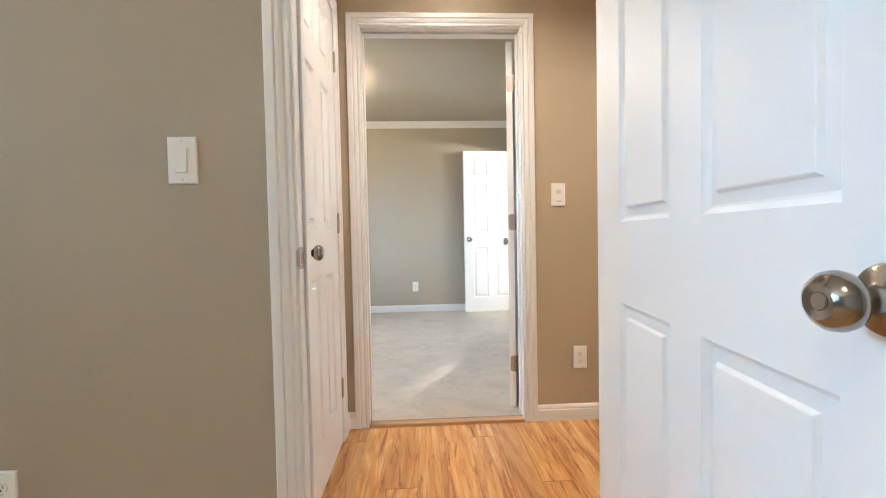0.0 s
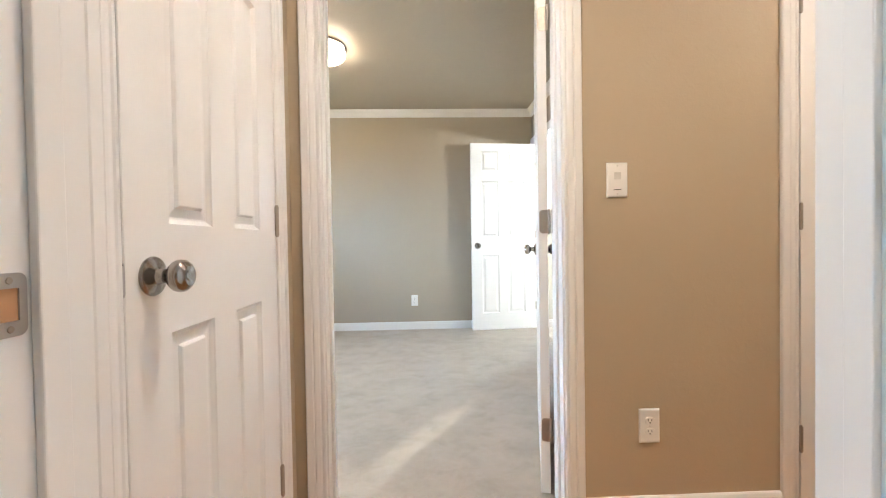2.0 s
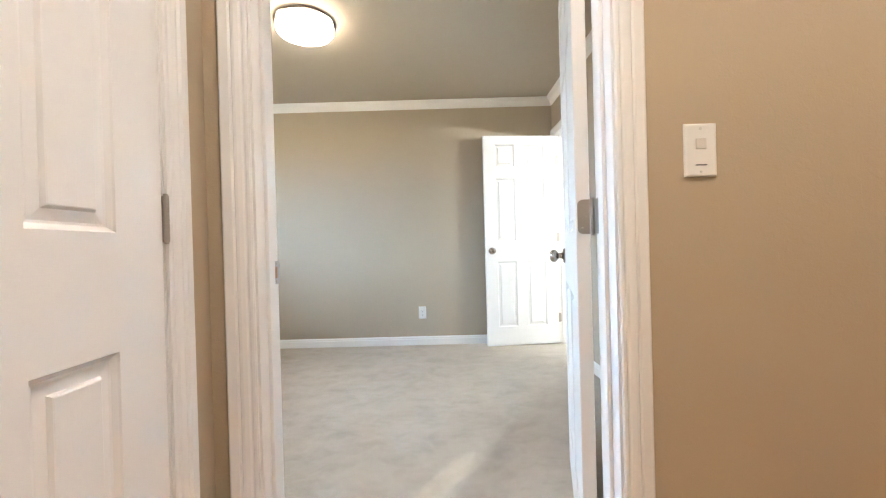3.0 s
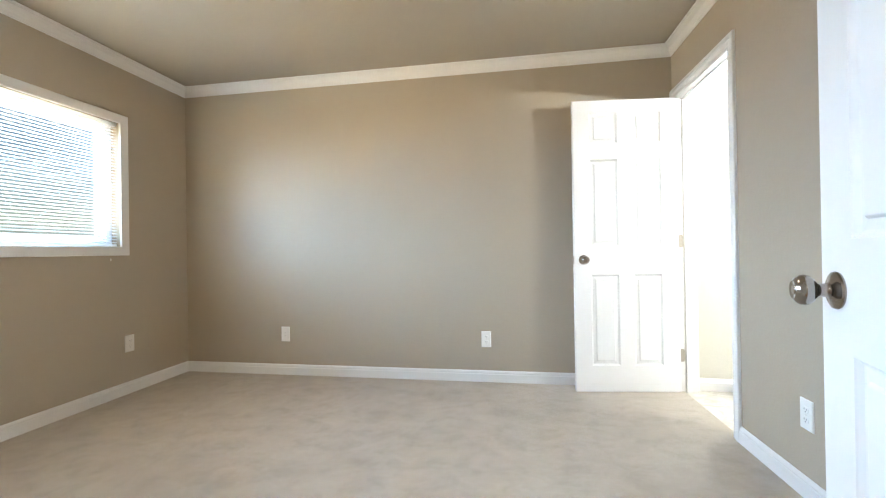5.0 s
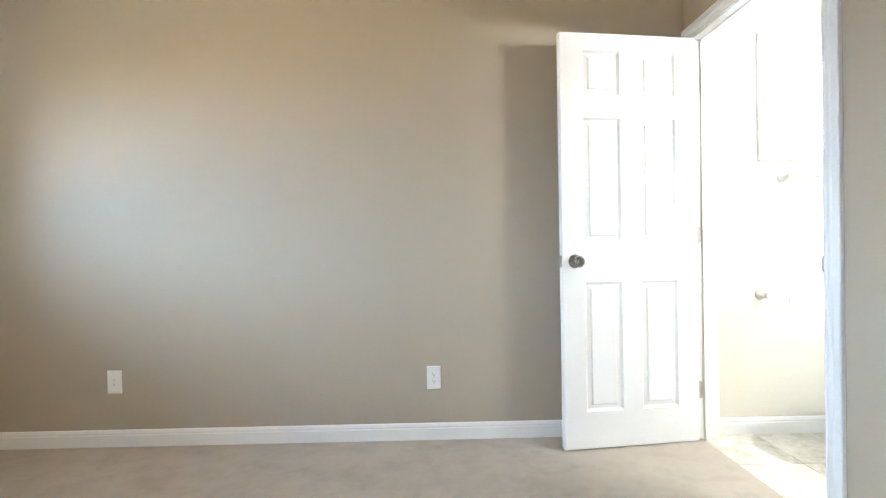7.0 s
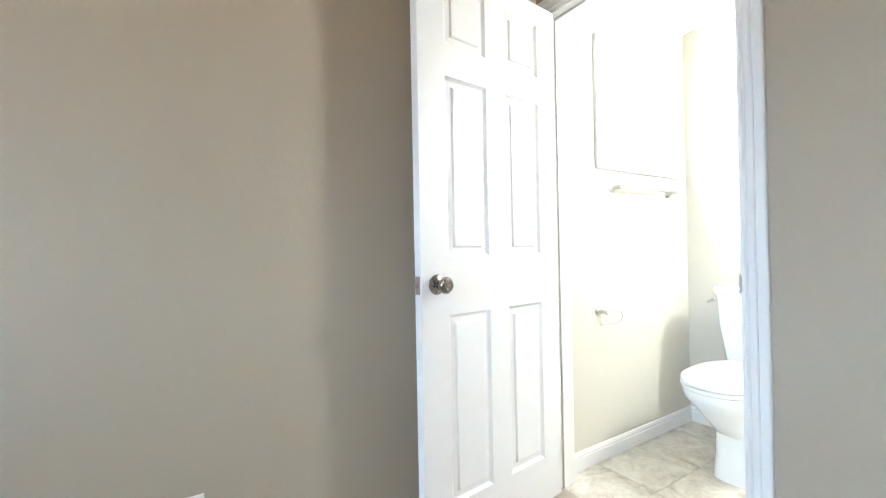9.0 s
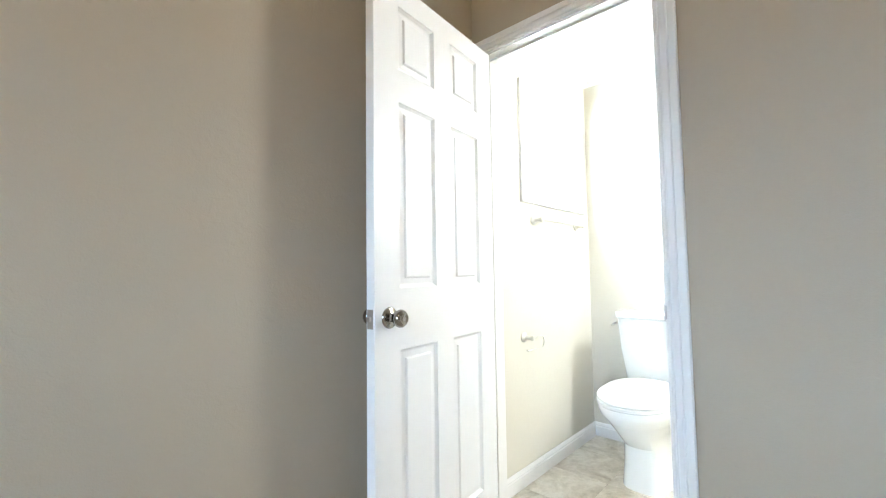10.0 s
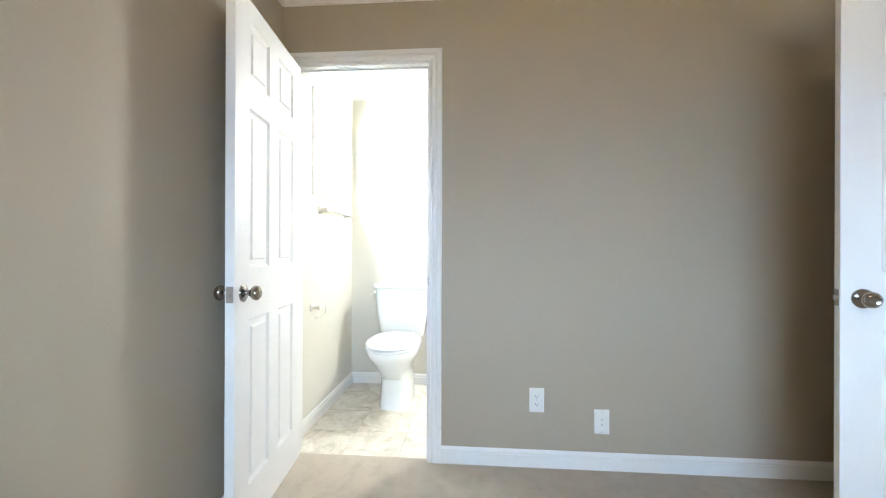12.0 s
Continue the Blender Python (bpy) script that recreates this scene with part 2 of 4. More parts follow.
# ---- building blocks ----
def add_box(bm, x0, x1, y0, y1, z0, z1, bevel=0.0):
    v = [bm.verts.new((x, y, z)) for x in (x0, x1) for y in (y0, y1) for z in (z0, z1)]
    faces = [bm.faces.new([v[i] for i in f]) for f in ((0, 1, 3, 2), (4, 6, 7, 5), (0, 4, 5, 1), (2, 3, 7, 6), (0, 2, 6, 4), (1, 5, 7, 3))]
    if bevel:
        edges = list({e for f in faces for e in f.edges})
        bmesh.ops.bevel(bm, geom=edges, offset=bevel, segments=2, profile=0.5, affect="EDGES")
    return v


def boxes(*rows, bevel=0.0):
    bm = bmesh.new()
    for r in rows:
        add_box(bm, *r, bevel=bevel)
    return bm


def finish(name, bm, mat, smooth=False, matrix=None):
    bmesh.ops.recalc_face_normals(bm, faces=bm.faces)
    me = bpy.data.meshes.new(name)
    if matrix is not None:
        bm.transform(matrix)
    bm.to_mesh(me)
    bm.free()
    me.materials.append(mat)
    if smooth:
        me.shade_smooth()
        me.set_sharp_from_angle(angle=radians(35))
    return me


def part(name, bm, mat, parent, label="", smooth=False, matrix=None):
    ob = new(name, finish(name, bm, mat, smooth, matrix))
    ob.parent = parent
    return tagged(ob, label)


def thing(name, label, category, matrix=None, group="", kind=""):
    ob = new(name)
    ob.empty_display_size = 0.05
    if matrix is not None:
        ob.matrix_world = matrix
    return tagged(ob, label, category, group, kind)


def structure(name, bm, mat, label, category, smooth=False):
    return tagged(new(name, finish(name, bm, mat, smooth)), label, category, kind="structure")


def lathe(profile, steps=28, capped=True):
    """A body turned about z from (radius, height) rows."""
    bm = bmesh.new()
    rings = []
    for r, z in profile:
        if r < 1e-6:
            rings.append([bm.verts.new((0, 0, z))])
        else:
            rings.append([bm.verts.new((r * math.cos(2 * math.pi * i / steps), r * math.sin(2 * math.pi * i / steps), z)) for i in range(steps)])
    for a, b in zip(rings, rings[1:]):
        for i in range(steps):
            j = (i + 1) % steps
            if len(a) == 1 and len(b) > 1:
                bm.faces.new((a[0], b[i], b[j]))
            elif len(b) == 1 and len(a) > 1:
                bm.faces.new((a[i], a[j], b[0]))
            elif len(a) > 1:
                bm.faces.new((a[i], a[j], b[j], b[i]))
    for ring in (rings[0], rings[-1]):
        if capped and len(ring) > 1:
            bm.faces.new(ring)
    return bm


def tube(bm, points, radius, steps=10):
    """A round bar through the points."""
    pts = [Vector(p) for p in points]
    rings = []
    for i, p in enumerate(pts):
        d = (pts[min(i + 1, len(pts) - 1)] - pts[max(i - 1, 0)]).normalized()
        a = d.orthogonal().normalized() if i == 0 else (rings[-1][1] - d * rings[-1][1].dot(d)).normalized()
        b = d.cross(a)
        rings.append(([bm.verts.new(p + radius * (a * math.cos(2 * math.pi * k / steps) + b * math.sin(2 * math.pi * k / steps))) for k in range(steps)], a))
    for (r0, _), (r1, _) in zip(rings, rings[1:]):
        for k in range(steps):
            bm.faces.new((r0[k], r0[(k + 1) % steps], r1[(k + 1) % steps], r1[k]))
    bm.faces.new(rings[0][0])
    bm.faces.new(rings[-1][0])


def molding(bm, profile, p0, p1, across, out, cut0=(0, 0), cut1=(0, 0)):
    """A strip of the given section (across, out) from p0 to p1; the cuts shift its ends along it, per unit of across and out, for mitres."""
    p0, p1, across, out = Vector(p0), Vector(p1), Vector(across), Vector(out)
    d = (p1 - p0).normalized()
    ends = []
    for p, (ka, kb) in ((p0, cut0), (p1, cut1)):
        ends.append([bm.verts.new(p + across * a + out * b + d * (ka * a + kb * b)) for a, b in profile])
    n = len(profile)
    for i in range(n):
        bm.faces.new((ends[0][i], ends[0][(i + 1) % n], ends[1][(i + 1) % n], ends[1][i]))
    bm.faces.new(ends[0])
    bm.faces.new(list(reversed(ends[1])))


CASING = [(0, 0), (0, 0.006), (0.003, 0.0085), (0.009, 0.0085), (0.012, 0.006), (0.015, 0.006), (0.019, 0.0095), (0.028, 0.012),
          (0.034, 0.012), (0.037, 0.010), (0.041, 0.015), (0.061, 0.015), (0.065, 0.012), (0.065, 0)]
BASE = [(0, 0), (0.013, 0), (0.013, 0.058), (0.0095, 0.062), (0.0095, 0.066), (0.011, 0.069), (0.007, 0.080), (0.003, 0.085), (0, 0.085)]
CROWN = [(0, 0), (0.006, 0), (0.008, 0.010), (0.013, 0.013), (0.016, 0.024), (0.026, 0.044), (0.041, 0.055), (0.046, 0.058),
         (0.046, 0.064), (0.056, 0.068), (0.058, 0.076), (0, 0.076)]


# ---- walls, floors and ceilings ----
def wall(name, along, a0, a1, b0, b1, z0, z1, holes, mat, label, hall_side=None):
    """A wall running along x or y from a0 to a1, from b0 to b1 thick, with rectangular holes (from, to, low, high)."""
    rows = []
    at = a0
    for h0, h1, low, high in sorted(holes):
        rows.append((at, h0, z0, z1))
        if low > z0:
            rows.append((h0, h1, z0, low))
        if high < z1:
            rows.append((h0, h1, high, z1))
        at = h1
    rows.append((at, a1, z0, z1))
    bm = bmesh.new()
    for p, q, low, high in rows:
        if along == "x":
            add_box(bm, p, q, b0, b1, low, high)
        else:
            add_box(bm, b0, b1, p, q, low, high)
    bmesh.ops.remove_doubles(bm, verts=bm.verts, dist=0.0005)
    ob = structure(name, bm, mat, label, "wall")
    if hall_side is not None:                  # the hall is painted in its own tan
        ob.data.materials.append(HALL_PAINT)
        for f in ob.data.polygons:
            f.material_index = int(f.normal.dot(Vector(hall_side)) > 0.5)
    return ob


J = 0.018                                      # jamb board
TOP = OPEN_H + J
LOW = -0.12
D1 = (-0.430, 0.412)
D2 = (-0.404, 0.412)
D3 = (2.425, 3.135)
D4 = (-0.780, -0.150)
D5 = (1.262, 1.972)
wall("wall_bedroom_north", "x", LEFT - 0.14, RIGHT, FAR, FAR + 0.14, LOW, CEIL + 0.1, [], TAUPE, "taupe painted bedroom wall with fine orange-peel texture")
wall("wall_bedroom_west", "y", ENTRY, FAR, LEFT - 0.14, LEFT, LOW, CEIL + 0.1, [WIN], TAUPE, "taupe painted bedroom wall with a wide window")
wall("wall_bedroom_east", "y", ENTRY, FAR + 0.14, RIGHT, BATH_W - 0.003, LOW, CEIL + 0.1, [(D3[0] - J, D3[1] + J, LOW, TOP)], TAUPE, "taupe painted bedroom wall with the bathroom doorway")
wall("wall_entry", "x", LEFT - 0.14, HALL_R + 0.1, 0.0, ENTRY, LOW, CEIL + 0.1, [(D2[0] - J, D2[1] + J, LOW, TOP), (D5[0] - J, D5[1] + J, LOW, TOP)], TAUPE, "wall between hall and bedroom, tan on the hall side", (0, -1, 0))
wall("wall_hall_west", "y", HALL_S, 0.0, HALL_L - 0.115, HALL_L, LOW, CEIL + 0.1, [(D4[0] - J, D4[1] + J, LOW, TOP)], TAUPE, "tan painted hall wall with a closet doorway", (1, 0, 0))
wall("wall_hall_east", "y", HALL_S, 0.0, HALL_R, HALL_R + 0.1, LOW, CEIL + 0.1, [], HALL_PAINT, "plain tan hall end wall")
wall("wall_room_north", "x", ROOM_W - 0.1, HALL_R + 0.1, ROOM_N, HALL_S, LOW, CEIL + 0.1, [(D1[0] - J, D1[1] + J, LOW, TOP)], TAUPE, "taupe painted wall round the hall doorway", (0, 1, 0))
wall("wall_room_south", "x", ROOM_W - 0.1, ROOM_E + 0.1, ROOM_S - 0.1, ROOM_S, LOW, CEIL + 0.1, [], TAUPE, "plain taupe painted wall")
wall("wall_room_west", "y", ROOM_S, ROOM_N, ROOM_W - 0.1, ROOM_W, LOW, CEIL + 0.1, [(-2.9, -1.7, 1.30, 2.20)], TAUPE, "taupe painted wall with a window opening")
wall("wall_room_east", "y", ROOM_S, ROOM_N, ROOM_E, ROOM_E + 0.1, LOW, CEIL + 0.1, [], TAUPE, "plain taupe painted wall")
wall("wall_closet_back", "y", HALL_S, 0.0, -0.95, -0.90, LOW, CEIL + 0.1, [], TAUPE, "plain wall closing the closet")
wall("wall_side_room_back", "x", BATH_W + 0.001, HALL_R + 0.1, ENTRY + 0.25, ENTRY + 0.30, LOW, CEIL + 0.1, [], TAUPE, "plain wall closing the side room")
wall("wall_bath_north", "x", BATH_W, BATH_E + 0.1, BATH_N, FAR + 0.14, LOW, CEIL + 0.1, [BWIN], CREAM, "cream painted bathroom wall with a small window")
wall("wall_bath_east", "y", BATH_S, BATH_N, BATH_E, BATH_E + 0.1, LOW, CEIL + 0.1, [], CREAM, "cream painted bathroom wall behind the toilet")
wall("wall_bath_south", "x", BATH_W, BATH_E + 0.1, BATH_S - 0.1, BATH_S, LOW, CEIL + 0.1, [], CREAM, "plain cream bathroom wall")
wall("wall_bath_west", "y", BATH_S, BATH_N, BATH_W - 0.003, BATH_W, LOW, CEIL + 0.1, [(D3[0] - J, D3[1] + J, LOW, TOP)], CREAM, "cream painted bathroom face of the partition")

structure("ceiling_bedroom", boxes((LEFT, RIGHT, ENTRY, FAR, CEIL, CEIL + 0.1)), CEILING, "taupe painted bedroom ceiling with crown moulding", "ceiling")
CANS, CAN_R = ((0.06, -0.62), (1.55, -0.62)), 0.085      # recessed hall lights, the second standing in for eastern daylight, and half width of openings
x0 = HALL_L
hall_rows = []
for cx, cy in CANS:
    hall_rows += [(x0, cx - CAN_R, HALL_S, 0.0, CEIL, CEIL + 0.1), (cx - CAN_R, cx + CAN_R, HALL_S, cy - CAN_R, CEIL, CEIL + 0.1), (cx - CAN_R, cx + CAN_R, cy + CAN_R, 0.0, CEIL, CEIL + 0.1)]
    x0 = cx + CAN_R
hall_rows.append((x0, HALL_R, HALL_S, 0.0, CEIL, CEIL + 0.1))
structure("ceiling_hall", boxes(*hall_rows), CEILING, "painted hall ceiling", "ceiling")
structure("ceiling_room", boxes((ROOM_W, ROOM_E, ROOM_S, ROOM_N, CEIL, CEIL + 0.1)), WHITE_CEIL, "white painted ceiling", "ceiling")
structure("ceiling_bath", boxes((BATH_W, BATH_E, BATH_S, BATH_N, CEIL, CEIL + 0.1)), WHITE_CEIL, "white bathroom ceiling", "ceiling")
structure("roof_slab", boxes((LEFT - 0.3, 2.7, ROOM_S - 0.3, FAR + 0.3, CEIL + 0.101, CEIL + 0.2)), WHITE_CEIL, "plain roof slab over all rooms", "roof")

structure("floor_bedroom", boxes((LEFT, RIGHT + 0.03, ENTRY - 0.085, FAR, -0.05, 0.0)), CARPET, "beige cut-pile carpet with soft footprints in the pile", "carpet")
structure("subfloor", boxes((LEFT - 0.3, 2.7, ROOM_S - 0.3, FAR + 0.3, -0.16, -0.121)), GROUT, "plain subfloor slab", "floor")
floor_bath = structure("floor_bath", boxes((RIGHT + 0.031, BATH_E, BATH_S, FAR, -0.05, BATH_Z - 0.002)), GROUT, "mottled beige stone-look bathroom tile floor", "floor")
floor_hall = structure("floor_hall", boxes((ROOM_W, HALL_R, ROOM_S, ENTRY - 0.086, -0.07, HALL_Z - 0.006)), GROUT, "honey-coloured wood plank floor", "floor")
structure("threshold", boxes((D2[0], D2[1], -0.012, 0.034, HALL_Z - 0.004, -0.004), bevel=0.003), OAK, "narrow oak strip where planks meet carpet", "threshold")


# ---- mouldings ----
def baseboards(name, runs, z, label):
    for p0, p1, out, c0, c1 in runs:
        bm = bmesh.new()
        molding(bm, [(b, a) for a, b in BASE], (*p0, z), (*p1, z), (0, 0, 1), out, (0, c0), (0, c1))
        structure(name, bm, TRIM, label, "baseboard")


CW = 0.071                                     # casing and its reveal
baseboards("baseboard_bedroom", [
    ((LEFT, FAR), (RIGHT, FAR), (0, -1, 0), 1, -1),
    ((LEFT, ENTRY), (LEFT, FAR), (1, 0, 0), 1, -1),
    ((RIGHT, ENTRY), (RIGHT, D3[0] - CW), (-1, 0, 0), 1, 0),
    ((LEFT, ENTRY), (D2[0] - CW, ENTRY), (0, 1, 0), 1, 0),
    ((D2[1] + CW, ENTRY), (RIGHT, ENTRY), (0, 1, 0), 0, -1)], 0.0, "white painted baseboard along the carpet")
baseboards("baseboard_hall", [
    ((D2[1] + CW, 0.0), (D5[0] - CW, 0.0), (0, -1, 0), 0, 0),
    ((D5[1] + CW, 0.0), (HALL_R, 0.0), (0, -1, 0), 0, -1),
    ((HALL_L, 0.0), (D2[0] - CW, 0.0), (0, -1, 0), 1, 0),
    ((HALL_L, D4[1] + CW), (HALL_L, 0.0), (1, 0, 0), 0, -1),
    ((HALL_L, HALL_S), (HALL_L, D4[0] - CW), (1, 0, 0), 1, 0)], HALL_Z, "white painted baseboard along the wood floor")
baseboards("baseboard_room", [((ROOM_W, ROOM_N), (D1[0] - CW, ROOM_N), (0, -1, 0), 0, 0)], HALL_Z, "white painted baseboard")
baseboards("baseboard_bath", [
    ((BATH_W, BATH_N), (BATH_E, BATH_N), (0, -1, 0), 1, -1),
    ((BATH_E, BATH_S), (BATH_E, BATH_N), (-1, 0, 0), 1, -1)], BATH_Z, "white painted baseboard along the tile")


def crowns(name, z, runs, scale=1.0):
    for p0, p1, out, c0, c1 in runs:
        bm = bmesh.new()
        molding(bm, [(b * scale, a * scale) for a, b in CROWN], (*p0, z), (*p1, z), (0, 0, 1), out, (0, c0), (0, c1))
        structure(name, bm, TRIM, "white stepped crown moulding under the ceiling", "crown moulding")


crowns("crown_moulding_bedroom", CEIL - 0.076, [
    ((LEFT, FAR), (RIGHT, FAR), (0, -1, 0), 1, -1), ((LEFT, ENTRY), (LEFT, FAR), (1, 0, 0), 1, -1),
    ((RIGHT, ENTRY), (RIGHT, FAR), (-1, 0, 0), 1, -1), ((LEFT, ENTRY), (RIGHT, ENTRY), (0, 1, 0), 1, -1)])
crowns("crown_moulding_bath", CEIL - 0.076 * 1.7, [
    ((BATH_W, BATH_N), (BATH_E, BATH_N), (0, -1, 0), 1, -1), ((BATH_E, BATH_S), (BATH_E, BATH_N), (-1, 0, 0), 1, -1)], 1.7)


# ---- doorways and doors ----
def rounded_plate(bm, xa, xb, y0, y1, z0, z1, r, hole=None, round_low=True, round_high=True):
    """A thin plate across x with rounded corners in y and z, with an optional rectangular hole (y0, y1, z0, z1)."""
    outer, inner = [], []
    for cy, cz, start, soft_corner in ((y1 - r, z1 - r, 0, round_high), (y0 + r, z1 - r, 90, round_low), (y0 + r, z0 + r, 180, round_low), (y1 - r, z0 + r, 270, round_high)):
        for i in range(6):
            a = radians(start + i * 18)
            k = 1.0 if soft_corner else 1.0 / max(abs(math.cos(a)), abs(math.sin(a)))
            outer.append((cy + r * k * math.cos(a), cz + r * k * math.sin(a)))
            if hole:
                hy0, hy1, hz0, hz1 = hole
                inner.append(((hy1 if start in (0, 270) else hy0), (hz1 if start in (0, 90) else hz0)))
    n = len(outer)
    rims = [[bm.verts.new((x, y, z)) for y, z in outer] for x in (xa, xb)]
    for i in range(n):
        j = (i + 1) % n
        bm.faces.new((rims[0][i], rims[0][j], rims[1][j], rims[1][i]))
    if not hole:
        bm.faces.new(rims[0])
        bm.faces.new(rims[1])
        return
    corners = [[bm.verts.new((x, y, z)) for y, z in (inner[0], inner[6], inner[12], inner[18])] for x in (xa, xb)]
    for rim, cs in zip(rims, corners):
        for q in range(4):
            for i in range(5):
                bm.faces.new((rim[q * 6 + i], rim[q * 6 + i + 1], cs[q]))
            bm.faces.new((rim[q * 6 + 5], rim[(q * 6 + 6) % n], cs[(q + 1) % 4], cs[q]))
    for q in range(4):
        bm.faces.new((corners[0][q], corners[0][(q + 1) % 4], corners[1][(q + 1) % 4], corners[1][q]))


def hinge_plate(bm, y0, y1, z, x, side, free_high):
    rounded_plate(bm, min(x, x + side * 0.002), max(x, x + side * 0.002), y0, y1, z - 0.0445, z + 0.0445, 0.0135, None, not free_high, free_high)


HINGES = (0.250, 1.042, 1.800)


def doorway(name, label, m, w, depth, pull, hinge, z_front, z_back, back=True, strike=True):
    """Jambs, stops and casings of an opening w wide; local x runs along the wall, y into it. pull: the face to which the door opens;
    hinge: 0 or 1, the end of x at which it hangs."""
    t = thing(name, label, "door frame", m, kind="structure")
    zlow = min(z_front, z_back)
    for x0, x1 in ((-J, 0.0), (w, w + J)):
        part("jamb", boxes((x0, x1, 0.0005, depth - 0.0005, zlow, OPEN_H + J)), TRIM, t)
    part("head_jamb", boxes((0.0, w, 0.0005, depth - 0.0005, OPEN_H, OPEN_H + J)), TRIM, t)
    s0, s1 = (0.041, 0.073) if pull == "front" else (depth - 0.073, depth - 0.041)
    for x0, x1 in ((0.0, 0.010), (w - 0.010, w)):
        part("stop", boxes((x0, x1, s0, s1, zlow, OPEN_H - 0.010), bevel=0.002), TRIM, t)
    part("stop", boxes((0.0, w, s0, s1, OPEN_H - 0.010, OPEN_H), bevel=0.002), TRIM, t)
    rv = 0.006
    for y, out, z in ((0.0, -1, z_front), (depth, 1, z_back)):
        if out == 1 and not back:
            continue
        for x, ac in ((-rv, -1), (w + rv, 1)):
            bm = bmesh.new()
            molding(bm, CASING, (x, y, z), (x, y, OPEN_H + rv), (ac, 0, 0), (0, out, 0), (0, 0), (1, 0))
            part("casing", bm, TRIM, t)
        bm = bmesh.new()
        molding(bm, CASING, (-rv, y, OPEN_H + rv), (w + rv, y, OPEN_H + rv), (0, 0, 1), (0, out, 0), (-1, 0), (1, 0))
        part("casing", bm, TRIM, t)
    py = (0.003, 0.034) if pull == "front" else (depth - 0.034, depth - 0.003)
    hx, side = ((0.0, 1), (w, -1))[hinge]
    for z in HINGES:
        bm = bmesh.new()
        hinge_plate(bm, *py, z, hx, side, pull == "front")
        part("hinge_plate", bm, STEEL, t, "satin nickel hinge plate")
    if strike:
        sx, sd = ((w, -1), (0.0, 1))[hinge]
        bm = bmesh.new()
        y0, y1 = (-0.004, 0.036) if pull == "front" else (depth - 0.036, depth + 0.004)
        xa, xb = sorted((sx, sx + sd * 0.0025))
        yc = sum(py) / 2
        rounded_plate(bm, xa, xb, y0, y1, 0.892, 0.950, 0.008, (yc - 0.008, yc + 0.010, 0.906, 0.936))
        ya, yb = (-0.0050, -0.0010) if pull == "front" else (depth + 0.0010, depth + 0.0050)
        la, lb_ = sorted((sx - sd * 0.0055, sx - sd * 0.0003))
        add_box(bm, la, lb_, ya, yb, 0.899, 0.943)
        sp = part("strike_plate", bm, STRIKE, t, "satin nickel strike plate")
        part("latch_hole", boxes((min(sx, sx + sd * 0.001), max(sx, sx + sd * 0.001), yc - 0.008, yc + 0.010, 0.906, 0.936)), RAW_WOOD, sp, "raw wood inside the latch hole")
        for z in (0.899, 0.943):
            part("screw", lathe([(0, 0), (0.0034, 0), (0.003, 0.0007), (0, 0.0007)], 12), STEEL, sp, matrix=pose(sx + sd * 0.0025, yc + 0.001, z, 0, sd * 90, 0))
    return t


ROWS = (0.006, 0.187, 0.817, 1.012, 1.618, 1.728, 1.944, 2.028)


def leaf_bodies(w, hand, low):
    """The moulded six-panel skin of a door leaf: the frame of stiles and rails, and its panels. Local x from the hinge, y through it."""
    x_lines = [0.0, 0.112, 0.112 + (w - 0.324) / 2, 0.212 + (w - 0.324) / 2, w - 0.112, w]
    z_lines = [low, *ROWS[1:]]
    y_back, y_front, c = -0.037, -0.002, 0.0015
    bm = bmesh.new()

    def q(*pts):
        bm.faces.new([bm.verts.new((hand * (0.003 + p[0]), p[1], p[2])) for p in pts])

    for y in (y_back, y_front):
        for i in range(5):
            for k in range(7):
                if i in (1, 3) and k in (1, 3, 5):
                    continue
                a, b = max(x_lines[i], c), min(x_lines[i + 1], w - c)
                lo, hi = max(z_lines[k], z_lines[0] + c), min(z_lines[k + 1], z_lines[-1] - c)
                q((a, y, lo), (b, y, lo), (b, y, hi), (a, y, hi))
                bm.faces.ensure_lookup_table()
                bm.faces[-1].material_index = 1 if i in (1, 2, 3) and k in (0, 2, 4, 6) else 0

    def ring(inset, y):
        lo, hi = z_lines[0] + inset, z_lines[-1] - inset
        return [(inset, y, lo), (w - inset, y, lo), (w - inset, y, hi), (inset, y, hi)]

    rings = [ring(c, y_back), ring(0, y_back + c), ring(0, y_front - c), ring(c, y_front)]
    for r0, r1 in zip(rings, rings[1:]):
        for i in range(4):
            q(r0[i], r0[(i + 1) % 4], r1[(i + 1) % 4], r1[i])
    bmesh.ops.remove_doubles(bm, verts=bm.verts, dist=0.00005)
    frame_bm, panel_bms = bm, []
    for i in (1, 3):
        for k in (1, 3, 5):
            bm = bmesh.new()
            for y, s in ((y_back, 1), (y_front, -1)):
                rs = []
                for inset, drop in ((0, 0), (0.002, 0.003), (0.009, 0.0095), (0.013, 0.0105), (0.030, 0.0085), (0.034, 0.0030), (0.036, 0.0020)):
                    a, b = x_lines[i] + inset, x_lines[i + 1] - inset
                    lo, hi = z_lines[k] + inset, z_lines[k + 1] - inset
                    rs.append([bm.verts.new((hand * (0.003 + x), y + s * drop, z)) for x, z in ((a, lo), (b, lo), (b, hi), (a, hi))])
                for r0, r1 in zip(rs, rs[1:]):
                    for j in range(4):
                        bm.faces.new((r0[j], r0[(j + 1) % 4], r1[(j + 1) % 4], r1[j]))
                bm.faces.new(rs[-1])
            panel_bms.append(bm)
    return frame_bm, panel_bms


